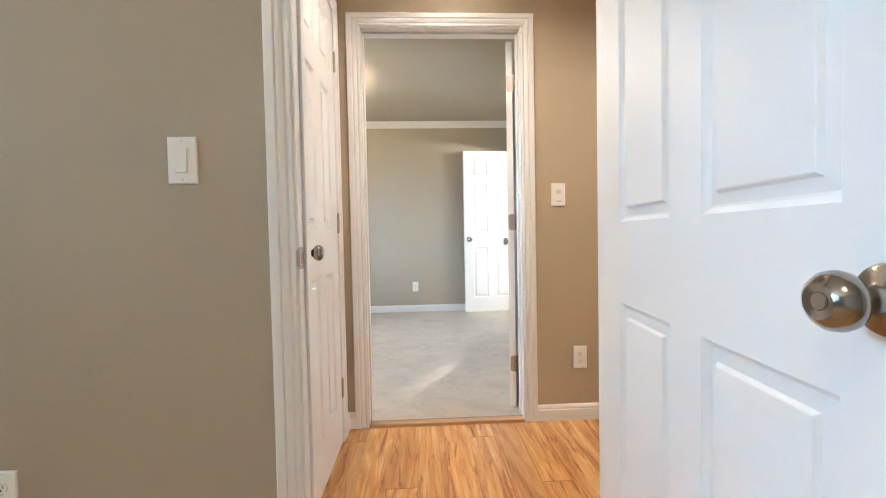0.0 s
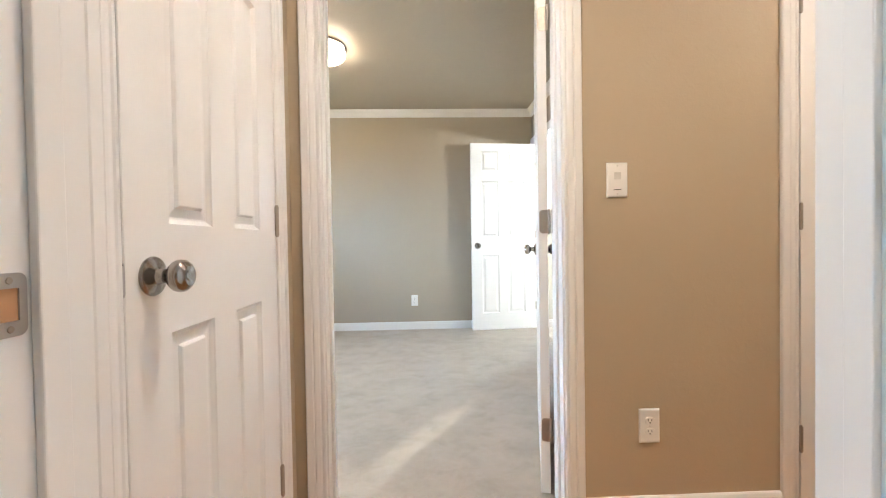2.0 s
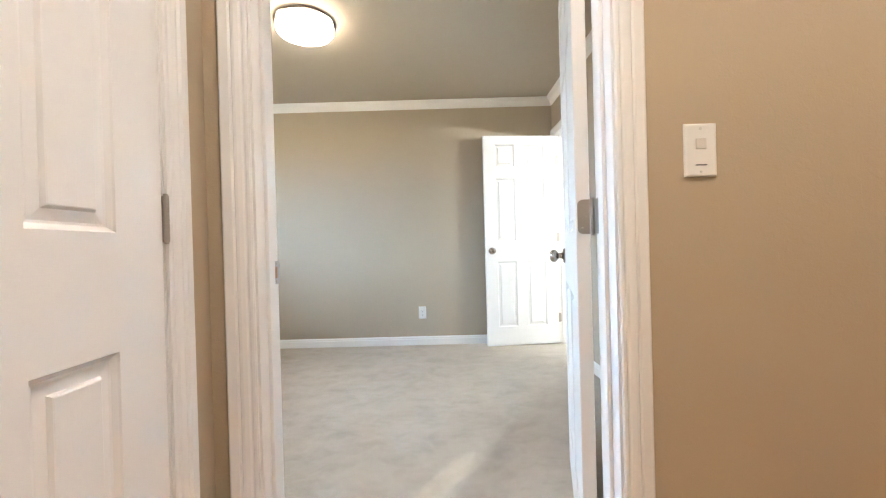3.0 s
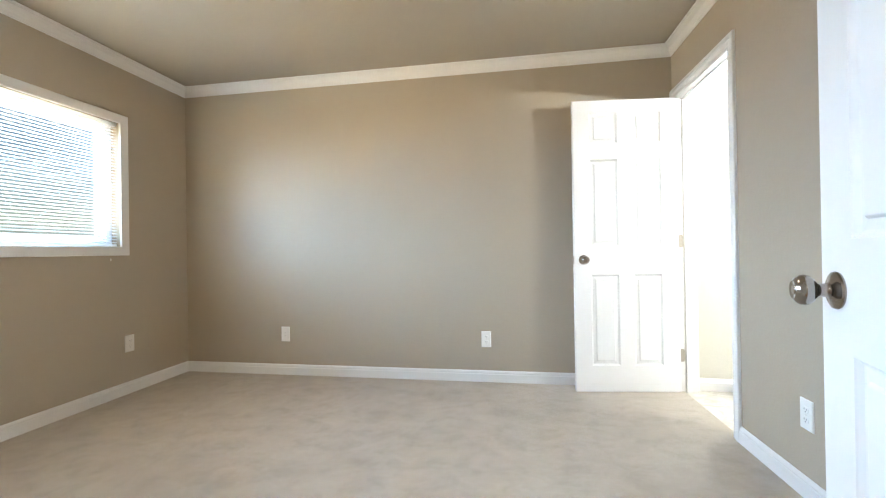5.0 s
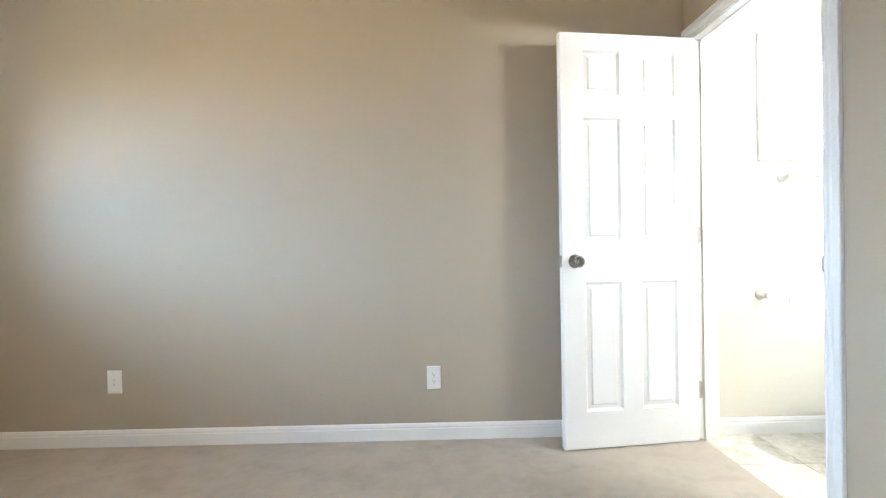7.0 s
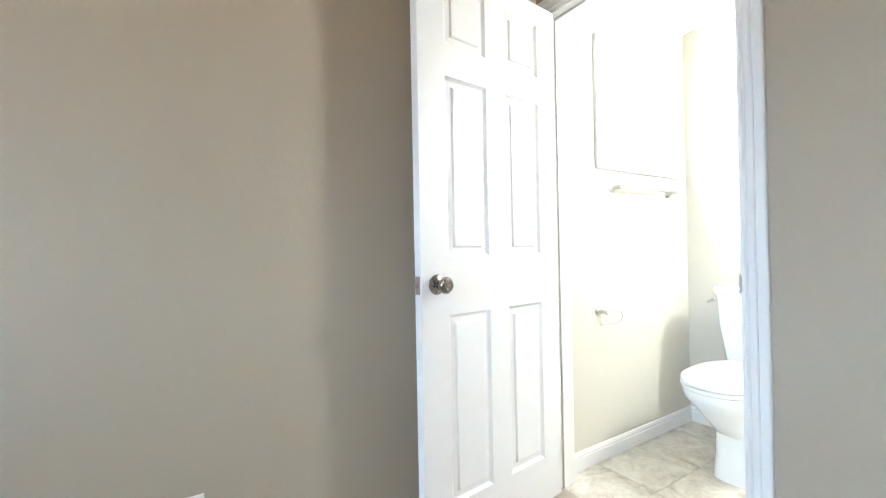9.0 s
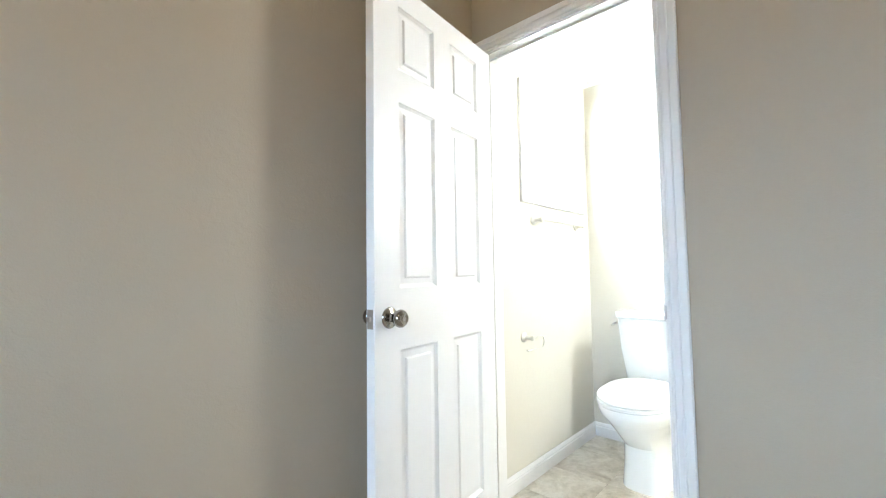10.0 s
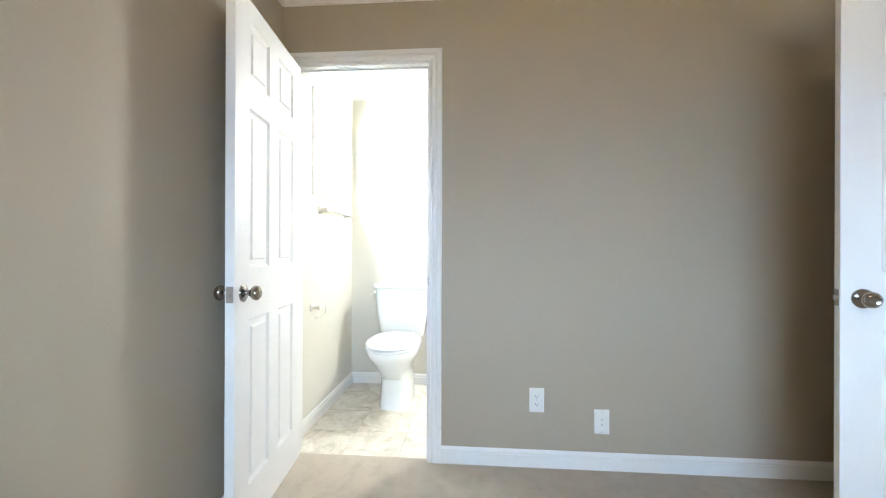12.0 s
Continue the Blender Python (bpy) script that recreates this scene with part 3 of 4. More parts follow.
KNOB = [(0, 0), (0.0325, 0), (0.0335, 0.003), (0.032, 0.006), (0.026, 0.009), (0.017, 0.011), (0.0135, 0.013), (0.012, 0.018), (0.0115, 0.026),
        (0.0135, 0.030), (0.020, 0.034), (0.0255, 0.040), (0.0275, 0.047), (0.0265, 0.054), (0.022, 0.060), (0.0165, 0.0635),
        (0.015, 0.0632), (0.0085, 0.062), (0.0075, 0.063), (0, 0.063)]


def panel_door(name, label, m, w, hand, low=0.006):
    """A six-panel leaf hung on its hinge axis at the origin; it opens towards local +y."""
    t = thing(name, label, "door", m, kind="structure")
    frame_bm, panel_bms = leaf_bodies(w, hand, low)
    leaf = part("leaf", frame_bm, DOOR_V, t)
    leaf.data.materials.append(DOOR_H)
    for b in panel_bms:
        part("panel", b, DOOR_V, leaf, smooth=False)
    kx, kz = hand * (0.003 + w - 0.062), 0.922
    for y, turn in ((-0.002, -90), (-0.037, 90)):
        knob = part("knob", lathe(KNOB, 36), NICKEL, t, "satin nickel round door knob", smooth=True)
        knob.matrix_local = pose(kx, y, kz, turn, 0, 0)
    ex = hand * (0.003 + w)
    xa, xb = sorted((ex, ex + hand * 0.0015))
    latch = part("latch_plate", boxes((xa, xb, -0.032, -0.007, kz - 0.029, kz + 0.029), bevel=0.0005), STEEL, t, "satin nickel latch plate")
    xa, xb = sorted((ex, ex + hand * 0.010))
    part("bolt", boxes((xa, xb, -0.026, -0.013, kz - 0.008, kz + 0.008), bevel=0.002), STEEL, latch)
    for z in HINGES:
        bm = bmesh.new()
        for i in range(5):
            z0 = z - 0.0445 + i * 0.0178
            tube(bm, [(0, 0.003, z0 + 0.0004), (0, 0.003, z0 + 0.0174)], 0.0058, 12)
        tube(bm, [(0, 0.003, z - 0.048), (0, 0.003, z + 0.048)], 0.0040, 10)
        hx = hand * 0.003
        xa, xb = sorted((hx, hx - hand * 0.0018))
        rounded_plate(bm, xa, xb, -0.033, 0.001, z - 0.0445, z + 0.0445, 0.0135, None, True, False)
        h = part("hinge", bm, STEEL, t, "satin nickel butt hinge")
        for dz in (-0.030, 0.0, 0.030):
            part("screw", lathe([(0, 0), (0.0035, 0), (0.003, 0.0008), (0, 0.0008)], 12), STEEL, h, matrix=pose(hx - hand * 0.0018, -0.022 + (0.008 if dz == 0 else 0), z + dz, 0, -hand * 90, 0))
    return t


doorway("door_frame_1", "white moulded casing and jambs round the hall doorway", pose(D1[0], ROOM_N, 0), D1[1] - D1[0], HALL_S - ROOM_N, "front", 1, HALL_Z, HALL_Z)
doorway("door_frame_2", "white moulded casing and jambs round the bedroom doorway", pose(D2[0], 0, 0), D2[1] - D2[0], ENTRY, "back", 1, HALL_Z, 0.0)
doorway("door_frame_3", "white moulded casing and jambs round the bathroom doorway", pose(RIGHT, D3[1], 0, 0, 0, -90), D3[1] - D3[0], BATH_W - RIGHT, "front", 0, 0.0, BATH_Z)
doorway("door_frame_4", "white moulded casing round the closet doorway", pose(HALL_L, D4[0], 0, 0, 0, 90), D4[1] - D4[0], 0.115, "front", 1, HALL_Z, HALL_Z, back=False)
doorway("door_frame_5", "white moulded casing round the side doorway", pose(D5[0], 0, 0), D5[1] - D5[0], ENTRY, "front", 0, HALL_Z, HALL_Z, back=False)
panel_door("door_1", "white six-panel door standing open into the first room", pose(D1[1] + 0.003, ROOM_N - 0.004, -0.014, 0, 0, 180 + 84.2), D1[1] - D1[0] - 0.030, 1)
panel_door("door_2", "white six-panel door swung open into the bedroom", pose(D2[1] - 0.011, ENTRY + 0.006, 0, 0, 0, -104), D2[1] - D2[0], -1)
panel_door("door_3", "white six-panel bathroom door standing open by the bedroom wall", pose(RIGHT - 0.006, D3[1] - 0.001, 0, 0, 0, 5.8), D3[1] - D3[0] - 0.004, -1)
panel_door("door_4", "narrow white six-panel closet door, closed", pose(HALL_L + 0.004, D4[1] - 0.001, 0, 0, 0, -90), D4[1] - D4[0] - 0.008, 1, HALL_Z + 0.006)
panel_door("door_5", "white six-panel side door in the hall, closed", pose(D5[0] + 0.001, -0.004, 0, 0, 0, 180), D5[1] - D5[0] - 0.008, -1, HALL_Z + 0.006)


# ---- bedroom window with its blind ----
def window_casing(t, a0, a1, z0, z1, width, thick):
    """Flat mitred boards round an opening; local x along the wall, y into it."""
    prof = [(0, 0), (0, thick - 0.003), (0.003, thick), (width - 0.003, thick), (width, thick - 0.003), (width, 0)]
    for p0, p1, ac in (((a0, z0), (a1, z0), (0, 0, -1)), ((a0, z1), (a1, z1), (0, 0, 1)), ((a0, z0), (a0, z1), (-1, 0, 0)), ((a1, z0), (a1, z1), (1, 0, 0))):
        bm = bmesh.new()
        molding(bm, prof, (p0[0], 0, p0[1]), (p1[0], 0, p1[1]), ac, (0, -1, 0), (-1, 0), (1, 0))
        part("casing", bm, TRIM, t)


def sliding_window(name, label, m, a0, a1, z0, z1, depth, casing, glazing, f=0.045, g=0.032):
    t = thing(name, label, "window", m, kind="structure")
    window_casing(t, a0, a1, z0, z1, casing, 0.016)
    y0, y1 = depth - 0.075, depth - 0.010
    fr = part("window_frame", boxes((a0, a0 + f, y0, y1, z0, z1), (a1 - f, a1, y0, y1, z0, z1), (a0 + f, a1 - f, y0, y1, z0, z0 + f), (a0 + f, a1 - f, y0, y1, z1 - f, z1), bevel=0.003), VINYL, t)
    mid = (a0 + a1) / 2
    for s0, s1, yy in ((a0 + f, mid + 0.02, y0 + 0.012), (mid - 0.02, a1 - f, y0 + 0.036)):
        sash = part("sash", boxes((s0, s0 + g, yy, yy + 0.022, z0 + f, z1 - f), (s1 - g, s1, yy, yy + 0.022, z0 + f, z1 - f),
                                  (s0 + g, s1 - g, yy, yy + 0.022, z0 + f, z0 + f + g), (s0 + g, s1 - g, yy, yy + 0.022, z1 - f - g, z1 - f), bevel=0.002), VINYL, t)
        pane = part("pane", boxes((s0 + g, s1 - g, yy + 0.009, yy + 0.013, z0 + f + g, z1 - f - g)), glazing, sash)
        pane.visible_shadow = False
    return t


sliding_window("window_1", "wide bedroom window with flat white casing", pose(LEFT, 0, 0, 0, 0, 90), WIN[0], WIN[1], WIN[2], WIN[3], 0.14, 0.062, GLASS)
sliding_window("window_2", "small bright bathroom window with white casing", pose(0, BATH_N, 0), BWIN[0], BWIN[1], BWIN[2], BWIN[3], FAR + 0.14 - BATH_N, 0.030, FROSTED, 0.022, 0.022)

blind = thing("window_blind", "white horizontal mini blind lowered with its slats open", "blind", pose(LEFT, 0, 0, 0, 0, 90))
part("headrail", boxes((WIN[0] + 0.006, WIN[1] - 0.006, 0.012, 0.040, WIN[3] - 0.028, WIN[3] - 0.002), bevel=0.002), SLAT, blind)
part("bottom_rail", boxes((WIN[0] + 0.010, WIN[1] - 0.010, 0.014, 0.039, WIN[2] + 0.003, WIN[2] + 0.020), bevel=0.003), SLAT, blind)
slat_n = 40
sbm = bmesh.new()
sx0, sx1 = WIN[0] + 0.010, WIN[1] - 0.010
for y, z in ((-0.0125, -0.0025), (-0.006, 0.0006), (0.0, 0.0015), (0.006, 0.0006), (0.0125, -0.0025)):
    for x in (sx0, sx1):
        sbm.verts.new((x, y, z))
        sbm.verts.new((x, y, z - 0.0006))
sbm.verts.ensure_lookup_table()
for i in range(4):
    o = i * 4
    for a, b, c_, d in ((0, 2, 6, 4), (1, 5, 7, 3), (0, 4, 5, 1), (2, 3, 7, 6)):
        sbm.faces.new([sbm.verts[o + j] for j in (a, b, c_, d)])
slat_mesh = finish("slat", sbm, SLAT)
for i in range(slat_n):
    s = new("slat", slat_mesh)
    s.parent = blind
    s.matrix_local = pose(0, 0.026, WIN[2] + 0.032 + i * (WIN[3] - WIN[2] - 0.070) / (slat_n - 1), random.uniform(4, 8), 0, 0)
for x in (WIN[0] + 0.18, (WIN[0] + WIN[1]) / 2, WIN[1] - 0.12):
    bm = bmesh.new()
    for y in (0.0135, 0.0385):
        tube(bm, [(x, y, WIN[2] + 0.01), (x, y, WIN[3] - 0.01)], 0.0008, 6)
    part("ladder_cord", bm, CORD, blind)
bm = bmesh.new()
tube(bm, [(WIN[1] - 0.07, 0.008, WIN[2] - 0.075), (WIN[1] - 0.07, 0.006, WIN[3] - 0.02)], 0.0012, 6)
cord = part("pull_cord", bm, CORD, blind)
part("tassel", lathe([(0, 0), (0.005, 0.001), (0.006, 0.010), (0.003, 0.026), (0, 0.027)], 12), PLASTIC, cord, matrix=pose(WIN[1] - 0.07, 0.004, WIN[2] - 0.10), smooth=True)


# ---- electrical plates ----
def plate(name, label, m, kind, group=""):
    """A wall plate on the xz plane that faces -y."""
    t = thing(name, label, "outlet" if kind in ("duplex", "jack") else "switch", m, group)
    bm = bmesh.new()
    pts = []
    for inset, y in ((0, 0), (0, -0.003), (0.0025, -0.0055), (0.006, -0.0062)):
        pts.append([bm.verts.new((sx * (0.0365 - inset), y, sz * (0.060 - inset))) for sx, sz in ((-1, -1), (1, -1), (1, 1), (-1, 1))])
    for r0, r1 in zip(pts, pts[1:]):
        for i in range(4):
            bm.faces.new((r0[i], r0[(i + 1) % 4], r1[(i + 1) % 4], r1[i]))
    bm.faces.new(pts[-1])
    part("cover", bm, PLASTIC, t)
    if kind == "duplex":
        for z in (0.0195, -0.0195):
            bm = bmesh.new()
            ring = []
            for i in range(24):
                a = 2 * math.pi * i / 24
                ring.append((0.0165 * math.cos(a), max(-0.0125, min(0.0125, 0.0165 * math.sin(a)))))
            lo = [bm.verts.new((x, -0.0060, z + zz)) for x, zz in ring]
            hi = [bm.verts.new((x * 0.95, -0.0080, z + zz * 0.95)) for x, zz in ring]
            for i in range(24):
                bm.faces.new((lo[i], lo[(i + 1) % 24], hi[(i + 1) % 24], hi[i]))
            bm.faces.new(hi)
            sock = part("receptacle", bm, PLASTIC, t)
            part("slot", boxes((-0.0075, -0.0055, -0.0085, -0.0078, z - 0.001, z + 0.007)), SLOT, sock)
            part("slot", boxes((0.0050, 0.0070, -0.0085, -0.0078, z - 0.001, z + 0.006)), SLOT, sock)
            part("ground_hole", lathe([(0, 0), (0.0026, 0), (0.0026, 0.0006), (0, 0.0006)], 12), SLOT, sock, matrix=pose(0, -0.0078, z - 0.007, 90))
        part("screw", lathe([(0, 0), (0.0032, 0), (0.0026, 0.001), (0, 0.0012)], 12), SCREW, t, matrix=pose(0, -0.0061, 0, 90))
    elif kind == "rocker":
        part("bezel", boxes((-0.0170, 0.0170, -0.0075, -0.0060, -0.0340, 0.0340), bevel=0.0006), PLASTIC, t)
        bm = boxes((-0.0145, 0.0145, -0.0100, -0.0070, -0.0310, 0.0310), bevel=0.0010)
        for v in bm.verts:
            if v.co.y < -0.0085:
                v.co.y -= 0.0040 * max(0.0, -v.co.z / 0.031)
        part("rocker", bm, PLASTIC, t)
    elif kind == "timer":
        part("button", boxes((-0.0120, 0.0120, -0.0085, -0.0060, 0.0020, 0.0260), bevel=0.0012), PLASTIC_SHADE, t)
        part("slide", boxes((-0.0130, 0.0130, -0.0068, -0.0060, -0.0350, -0.0325)), SLOT, t)
    else:
        part("bezel", boxes((-0.0170, 0.0170, -0.0072, -0.0060, -0.0340, 0.0340), bevel=0.0006), PLASTIC, t)
        for z in (0.012, -0.012):
            part("jack", lathe([(0, 0), (0.0060, 0), (0.0055, 0.002), (0.0030, 0.0024), (0, 0.0020)], 14), PLASTIC_SHADE, t, matrix=pose(0, -0.0070, z, 90))
    if kind != "duplex":
        for z in (0.0485, -0.0485):
            part("screw", lathe([(0, 0), (0.0032, 0), (0.0026, 0.001), (0, 0.0012)], 12), SCREW, t, matrix=pose(0, -0.0061, z, 90))
    return t


plate("light_switch", "white rocker light switch on the taupe wall", pose(-0.713, ROOM_N, 1.176), "rocker")
plate("wall_outlet", "white duplex outlet low on the taupe wall", pose(-1.190, ROOM_N, 0.335), "duplex", "wall outlets")
plate("timer_switch", "white push-button timer switch on the hall wall", pose(0.607, 0, 1.177), "timer")
plate("wall_outlet", "white duplex outlet low on the hall wall", pose(0.715, 0, 0.314), "duplex", "wall outlets")
plate("wall_outlet", "white duplex outlet low on the bedroom wall", pose(-0.215, FAR, 0.322), "duplex", "wall outlets")
plate("cable_jack", "white cable jack plate low on the bedroom wall", pose(-1.867, FAR, 0.333), "jack")
plate("wall_outlet", "white duplex outlet below the window", pose(LEFT, 2.642, 0.361, 0, 0, 90), "duplex", "wall outlets")
plate("wall_outlet", "white duplex outlet beside the bathroom doorway", pose(RIGHT, 1.876, 0.333, 0, 0, -90), "duplex", "wall outlets")
plate("cable_jack", "white two-jack cable plate set low on the wall", pose(RIGHT, 1.560, 0.236, 0, 0, -90), "jack")


# ---- ceiling lights ----
def ceiling_light(label, m, glass, group):
    t = thing("ceiling_light", label, "ceiling light", m, group)
    part("trim_ring", lathe([(0.0, 0.0), (0.180, 0.0), (0.190, -0.004), (0.191, -0.012), (0.186, -0.018), (0.176, -0.020), (0.0, -0.020)], 56), NICKEL, t, "satin nickel ring", smooth=True)
    part("diffuser", lathe([(0.0, -0.0205), (0.174, -0.0205), (0.177, -0.036), (0.176, -0.062), (0.164, -0.078), (0.132, -0.087), (0.070, -0.091), (0.0, -0.092)], 56), glass, t, "glowing white glass drum", smooth=True)
    return t


ceiling_light("round flush ceiling light with lit white glass", pose(-0.825, 1.69, CEIL), LAMP_GLASS, "ceiling lights")
# the first room's light is an unseen addition that brightens the upper wall
ceiling_light("unseen round flush ceiling light added to warm the first room's upper wall", pose(-0.85, -2.75, CEIL), LAMP_GLASS, "ceiling lights")
# the eastern downlight is added in place of daylight from the hall's end
for cx, cy in CANS:
    down = thing("recessed_light", "unseen small round recessed hall downlight, lit", "ceiling light", pose(cx, cy, CEIL), "hall downlights")
    part("trim_ring", lathe([(0.074, 0.0), (0.074, -0.004), (0.122, -0.004), (0.124, -0.001), (0.122, 0.0), (0.074, 0.0)], 40, False), TRIM, down, smooth=True)
    part("baffle", lathe([(0.074, -0.002), (0.080, -0.002), (0.080, 0.082), (0.070, 0.082), (0.074, -0.002)], 40, False), TRIM, down, smooth=True)
    part("lens", lathe([(0.0, 0.040), (0.071, 0.040), (0.071, 0.050), (0.0, 0.050)], 32), HALL_GLASS, down, "glowing white lens")

vanity = thing("vanity_light", "lit white glass bar light on the cream wall", "wall light", pose(BATH_E, 1.80, 1.86))
part("backplate", boxes((-0.022, 0.0, -0.24, 0.24, -0.055, 0.055), bevel=0.006), BRUSHED, vanity, "satin nickel backplate")
for y in (-0.15, 0.15):
    bm = bmesh.new()
    tube(bm, [(-0.020, y, 0.0), (-0.060, y, 0.0)], 0.009, 12)
    part("arm", bm, BRUSHED, vanity, smooth=True)
bm = bmesh.new()
tube(bm, [(-0.095, -0.17, 0.0), (-0.095, 0.17, 0.0)], 0.040, 24)
part("shade", bm, BATH_GLASS, vanity, "glowing white glass tube", smooth=True)


# ---- bathroom ----
def loft(sections):
    """A skin over closed sections, each a list of points of one length."""
    bm = bmesh.new()
    rings = [[bm.verts.new(p) for p in s] for s in sections]
    n = len(rings[0])
    for a, b in zip(rings, rings[1:]):
        for i in range(n):
            bm.faces.new((a[i], a[(i + 1) % n], b[(i + 1) % n], b[i]))
    bm.faces.new(rings[0])
    bm.faces.new(rings[-1])
    return bm


def oval(cx, rx_front, rx_back, ry, z, power=2.2, n=44):
    pts = []
    for i in range(n):
        a = 2 * math.pi * i / n
        c, s = math.cos(a), math.sin(a)
        r = rx_back if c > 0 else rx_front
        pts.append((cx + r * math.copysign(abs(c) ** (2 / power), c), ry * math.copysign(abs(s) ** (2 / power), s), z))
    return pts


def rounded(x0, x1, hy, z, power=7, n=44):
    return oval((x0 + x1) / 2, (x1 - x0) / 2, (x1 - x0) / 2, hy, z, power, n)


TY = 2.745
TALL = Matrix.Diagonal((1.10, 1.0, 1.03, 1.0))
BOWL = Matrix.Diagonal((1.10, 1.0, 1.09, 1.0))
toilet = thing("toilet", "white two-piece porcelain toilet with its lid down", "toilet", pose(BATH_E, TY, BATH_Z))
part("bowl", loft([rounded(-0.512, -0.100, 0.112, 0.0, 3.2), rounded(-0.510, -0.100, 0.111, 0.02, 3.2), rounded(-0.505, -0.105, 0.105, 0.10, 3),
                   rounded(-0.515, -0.105, 0.103, 0.19, 2.8), oval(-0.36, 0.235, 0.25, 0.116, 0.255, 2.5), oval(-0.40, 0.255, 0.27, 0.150, 0.315, 2.3),
                   oval(-0.42, 0.275, 0.30, 0.174, 0.355, 2.3), oval(-0.42, 0.280, 0.32, 0.180, 0.380, 2.3), oval(-0.42, 0.276, 0.32, 0.177, 0.392, 2.3)]), PORCELAIN, toilet, smooth=True, matrix=BOWL)
part("seat", loft([oval(-0.43, 0.272, 0.205, 0.176, 0.393, 2.3), oval(-0.43, 0.278, 0.21, 0.182, 0.397, 2.3), oval(-0.43, 0.278, 0.21, 0.182, 0.407, 2.3), oval(-0.43, 0.272, 0.205, 0.176, 0.411, 2.3)]), SEAT, toilet, smooth=True, matrix=BOWL)
part("lid", loft([oval(-0.43, 0.270, 0.205, 0.175, 0.412, 2.3), oval(-0.43, 0.277, 0.21, 0.181, 0.416, 2.3), oval(-0.43, 0.275, 0.21, 0.180, 0.426, 2.3),
                  oval(-0.43, 0.262, 0.20, 0.168, 0.434, 2.3), oval(-0.43, 0.20, 0.15, 0.12, 0.438, 2.3)]), SEAT, toilet, smooth=True, matrix=BOWL)
for y in (-0.072, 0.072):
    part("seat_hinge", boxes((-0.235, -0.205, y - 0.018, y + 0.018, 0.393, 0.425), bevel=0.005), SEAT, toilet, matrix=BOWL)
part("tank", loft([rounded(-0.180, -0.025, 0.165, 0.415), rounded(-0.188, -0.022, 0.173, 0.44), rounded(-0.205, -0.018, 0.196, 0.60), rounded(-0.212, -0.016, 0.206, 0.765)]), PORCELAIN, toilet, smooth=True, matrix=TALL)
part("tank_lid", loft([rounded(-0.218, -0.013, 0.212, 0.766), rounded(-0.222, -0.010, 0.216, 0.772), rounded(-0.222, -0.010, 0.216, 0.795), rounded(-0.214, -0.016, 0.208, 0.804)]), PORCELAIN, toilet, smooth=True, matrix=TALL)
bm = bmesh.new()
tube(bm, [(-0.165, 0.195, 0.735), (-0.165, 0.222, 0.735)], 0.010, 14)
tube(bm, [(-0.155, 0.222, 0.736), (-0.185, 0.224, 0.733), (-0.222, 0.224, 0.726)], 0.0055, 10)
part("flush_lever", bm, CHROME, toilet, "chrome flush lever", smooth=True, matrix=TALL)
bm = bmesh.new()
tube(bm, [(-0.010, 0.17, 0.16), (-0.06, 0.17, 0.16), (-0.085, 0.165, 0.20), (-0.10, 0.14, 0.30), (-0.10, 0.13, 0.394)], 0.005, 10)
part("supply_hose", bm, CHROME, toilet, "braided supply hose", matrix=TALL)

ROSETTE = [(0, 0), (0.026, 0), (0.027, 0.004), (0.024, 0.007), (0.015, 0.012), (0.011, 0.020), (0.0105, 0.040), (0.014, 0.046), (0.0145, 0.056), (0.010, 0.061), (0, 0.062)]
bar = thing("towel_bar", "satin nickel towel bar on the cream wall below the window", "towel bar", pose(0, BATH_N, 1.338))
for x in (1.632, 2.150):
    part("post", lathe(ROSETTE, 28), BRUSHED, bar, smooth=True, matrix=pose(x, 0, 0, 90))
bm = bmesh.new()
tube(bm, [(1.632, -0.050, 0), (2.150, -0.050, 0)], 0.0075, 14)
part("rod", bm, BRUSHED, bar, smooth=True)

tph = thing("toilet_paper_holder", "empty satin nickel loop paper holder on the cream wall", "paper holder", pose(1.508, BATH_N, 0.722))
part("post", lathe(ROSETTE, 28), BRUSHED, tph, smooth=True, matrix=pose(0, 0, 0, 90))
bm = bmesh.new()
loop = [(0.0, -0.050, 0.0), (0.090, -0.050, 0.0)]
for i in range(1, 8):
    a = math.pi * i / 8
    loop.append((0.090 + 0.030 * math.sin(a), -0.050, -0.030 + 0.030 * math.cos(a)))
loop += [(0.090, -0.050, -0.060), (-0.040, -0.050, -0.060), (-0.050, -0.050, -0.054)]
tube(bm, loop, 0.0034, 10)
part("loop", bm, BRUSHED, tph, smooth=True)

# ---- outside ----
structure("ground", boxes((-900, 900, -900, 900, -1.2, -0.75)), EARTH, "dry bare ground reaching the horizon", "ground")
fence = thing("fence", "weathered wooden board fence beyond the window", "fence", pose(-11, 1.6, -0.75))
fb = finish("board", boxes((0, 0.02, -0.068, 0.068, 0, 1.7), bevel=0.004), FENCE)
for i in range(64):
    b = new("board", fb)
    b.parent = fence
    b.matrix_local = pose(random.uniform(0, 0.006), (i - 32) * 0.142, random.uniform(-0.02, 0.02))
for z in (0.35, 1.35):
    part("rail", boxes((-0.06, -0.001, -4.6, 4.6, z, z + 0.09)), FENCE, fence)

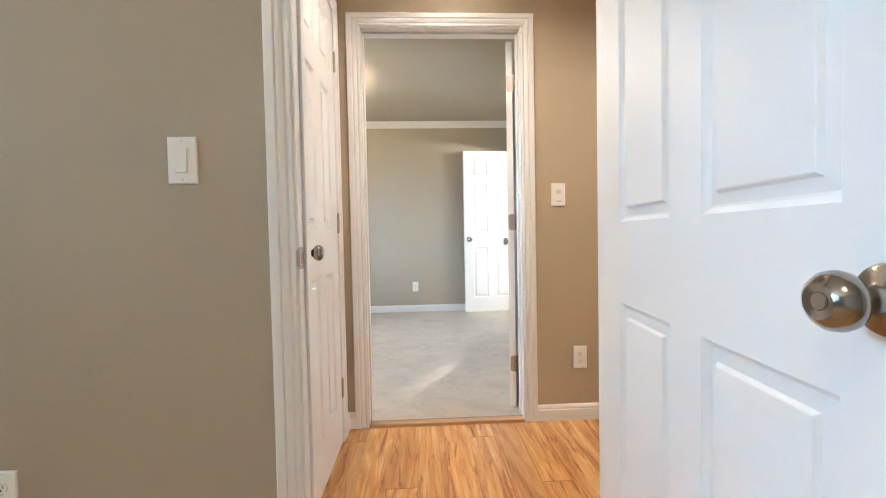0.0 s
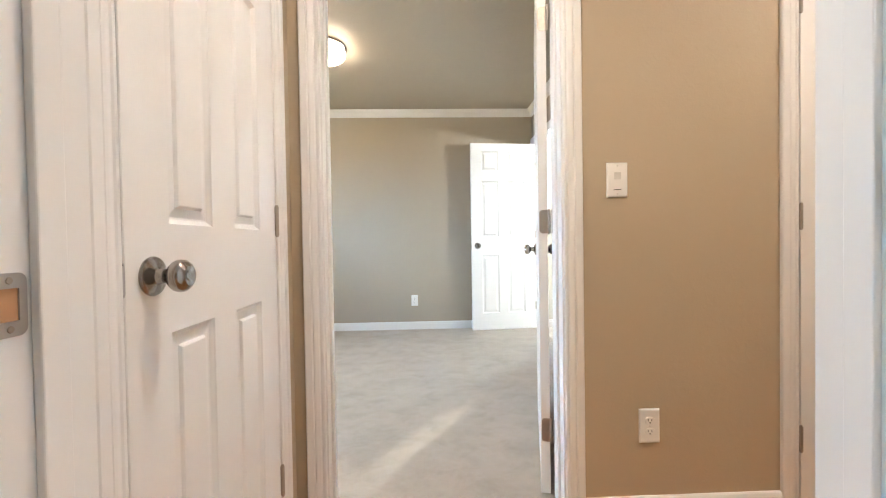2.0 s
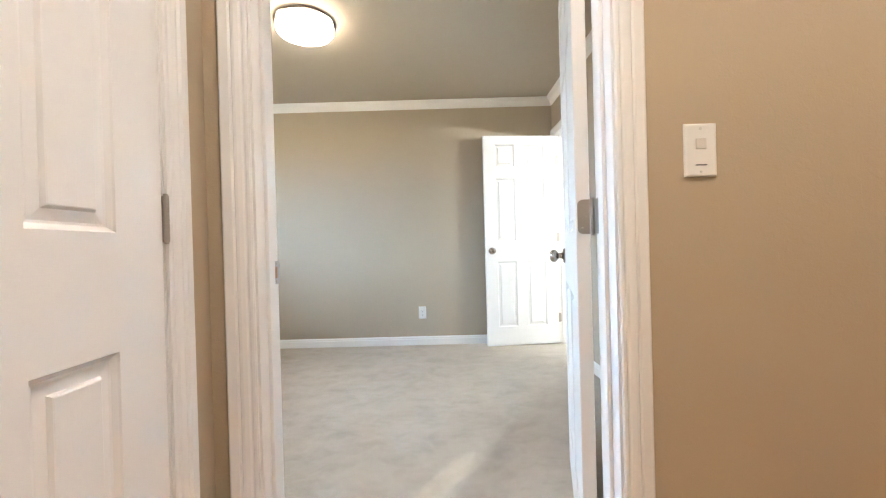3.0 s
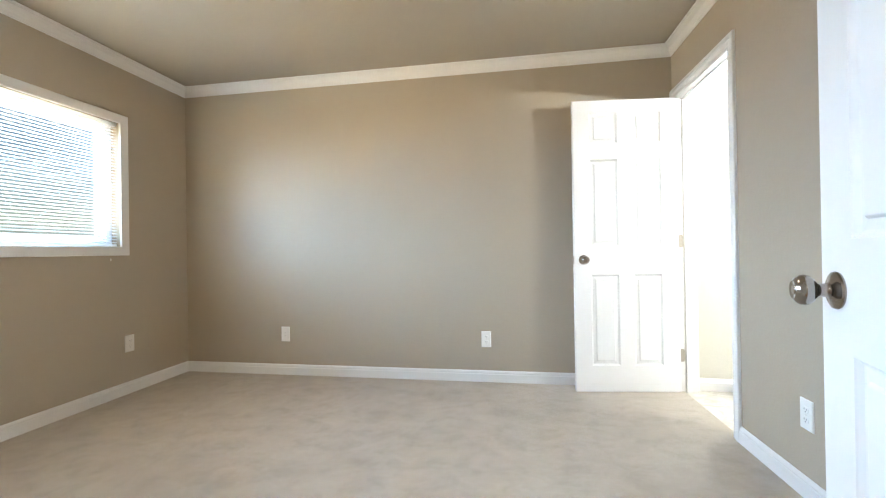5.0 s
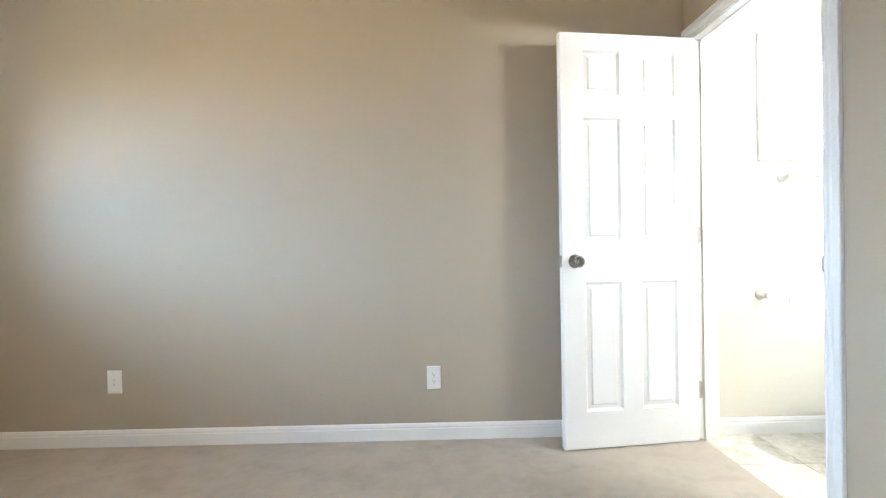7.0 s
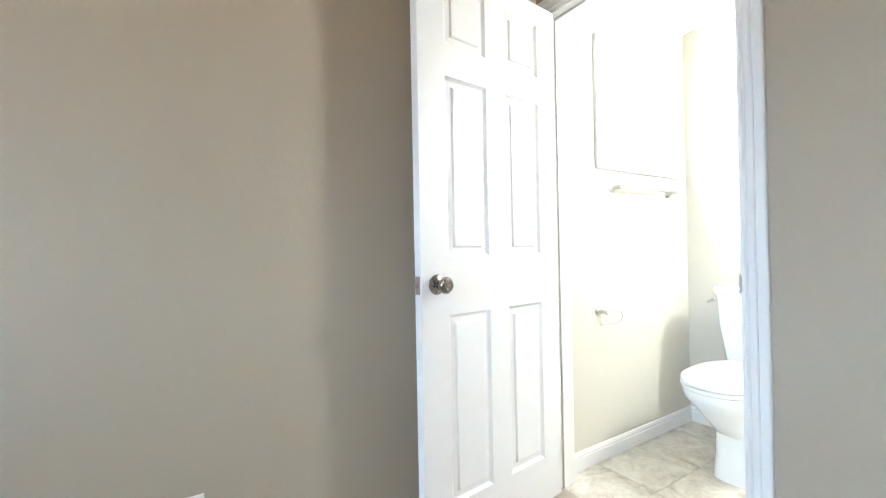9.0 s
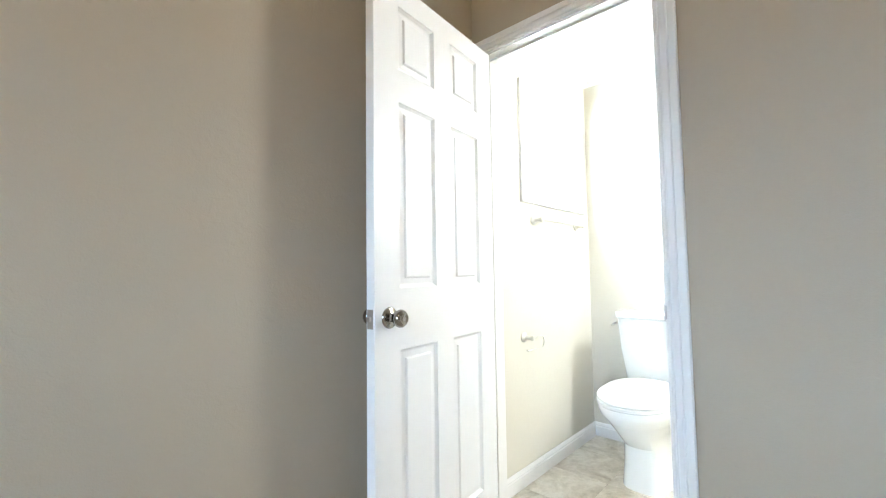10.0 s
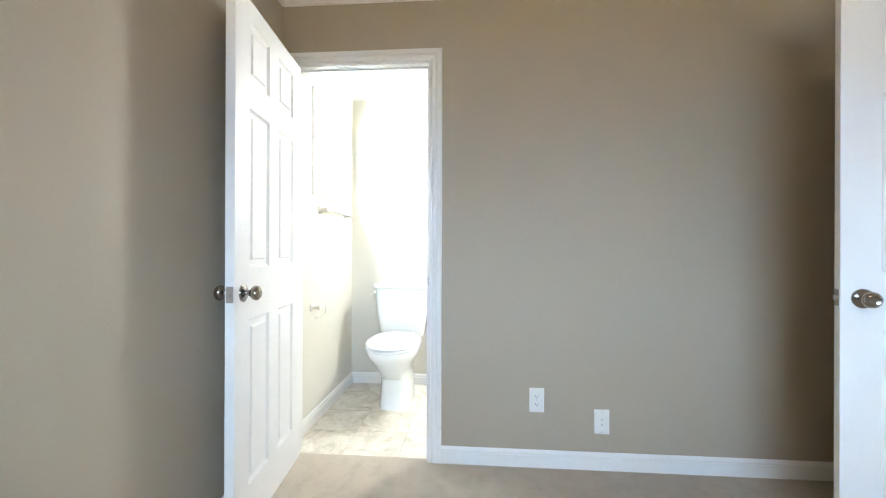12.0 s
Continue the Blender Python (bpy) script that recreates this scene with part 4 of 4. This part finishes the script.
# ---- floor pieces ----
PW = 0.125
plank_meshes = {}


def plank(x0, x1, y0, y1):
    w, l = round(x1 - x0, 4), round(y1 - y0, 4)
    if (w, l) not in plank_meshes:
        g = 0.0006
        bm = bmesh.new()
        r = [[bm.verts.new((x, y, z)) for x, y in ((a, a), (w - a, a), (w - a, l - a), (a, l - a))] for a, z in ((g, -0.006), (g, -0.0012), (g + 0.0014, 0.0))]
        for p, q in zip(r, r[1:]):
            for i in range(4):
                bm.faces.new((p[i], p[(i + 1) % 4], q[(i + 1) % 4], q[i]))
        bm.faces.new(r[-1])
        plank_meshes[(w, l)] = finish("plank", bm, PLANK)
    ob = new("plank", plank_meshes[(w, l)])
    ob.parent = floor_hall
    ob.location = (x0, y0, HALL_Z)


x = ROOM_W
row = 0
while x < HALL_R - 0.01:
    y = ROOM_S - (0.0, 0.55, 0.27, 0.83, 0.41)[row % 5]
    while y < 0.0:
        y0, y1 = max(y, ROOM_S if x < ROOM_E else HALL_S), min(y + 1.22, -0.012)
        if y1 - y0 > 0.02:
            plank(x, min(x + PW, HALL_R), y0, y1)
        y += 1.22
    x += PW
    row += 1

TS = 0.305
tile_meshes = {}
yy = FAR
while yy > BATH_S + 0.01:
    xx = RIGHT + 0.031
    while xx < BATH_E - 0.005:
        w, l = round(min(TS, BATH_E - xx), 4), round(min(TS, yy - BATH_S), 4)
        if (w, l) not in tile_meshes:
            bm = bmesh.new()
            r = [[bm.verts.new((p, q, z)) for p, q in ((a, a), (w - a, a), (w - a, l - a), (a, l - a))] for a, z in ((0.001, -0.004), (0.001, -0.001), (0.0025, 0.0))]
            for p, q in zip(r, r[1:]):
                for i in range(4):
                    bm.faces.new((p[i], p[(i + 1) % 4], q[(i + 1) % 4], q[i]))
            bm.faces.new(r[-1])
            tile_meshes[(w, l)] = finish("tile", bm, TILE)
        ob = new("tile", tile_meshes[(w, l)])
        ob.parent = floor_bath
        ob.location = (xx, yy - l, BATH_Z)
        xx += TS
    yy -= TS
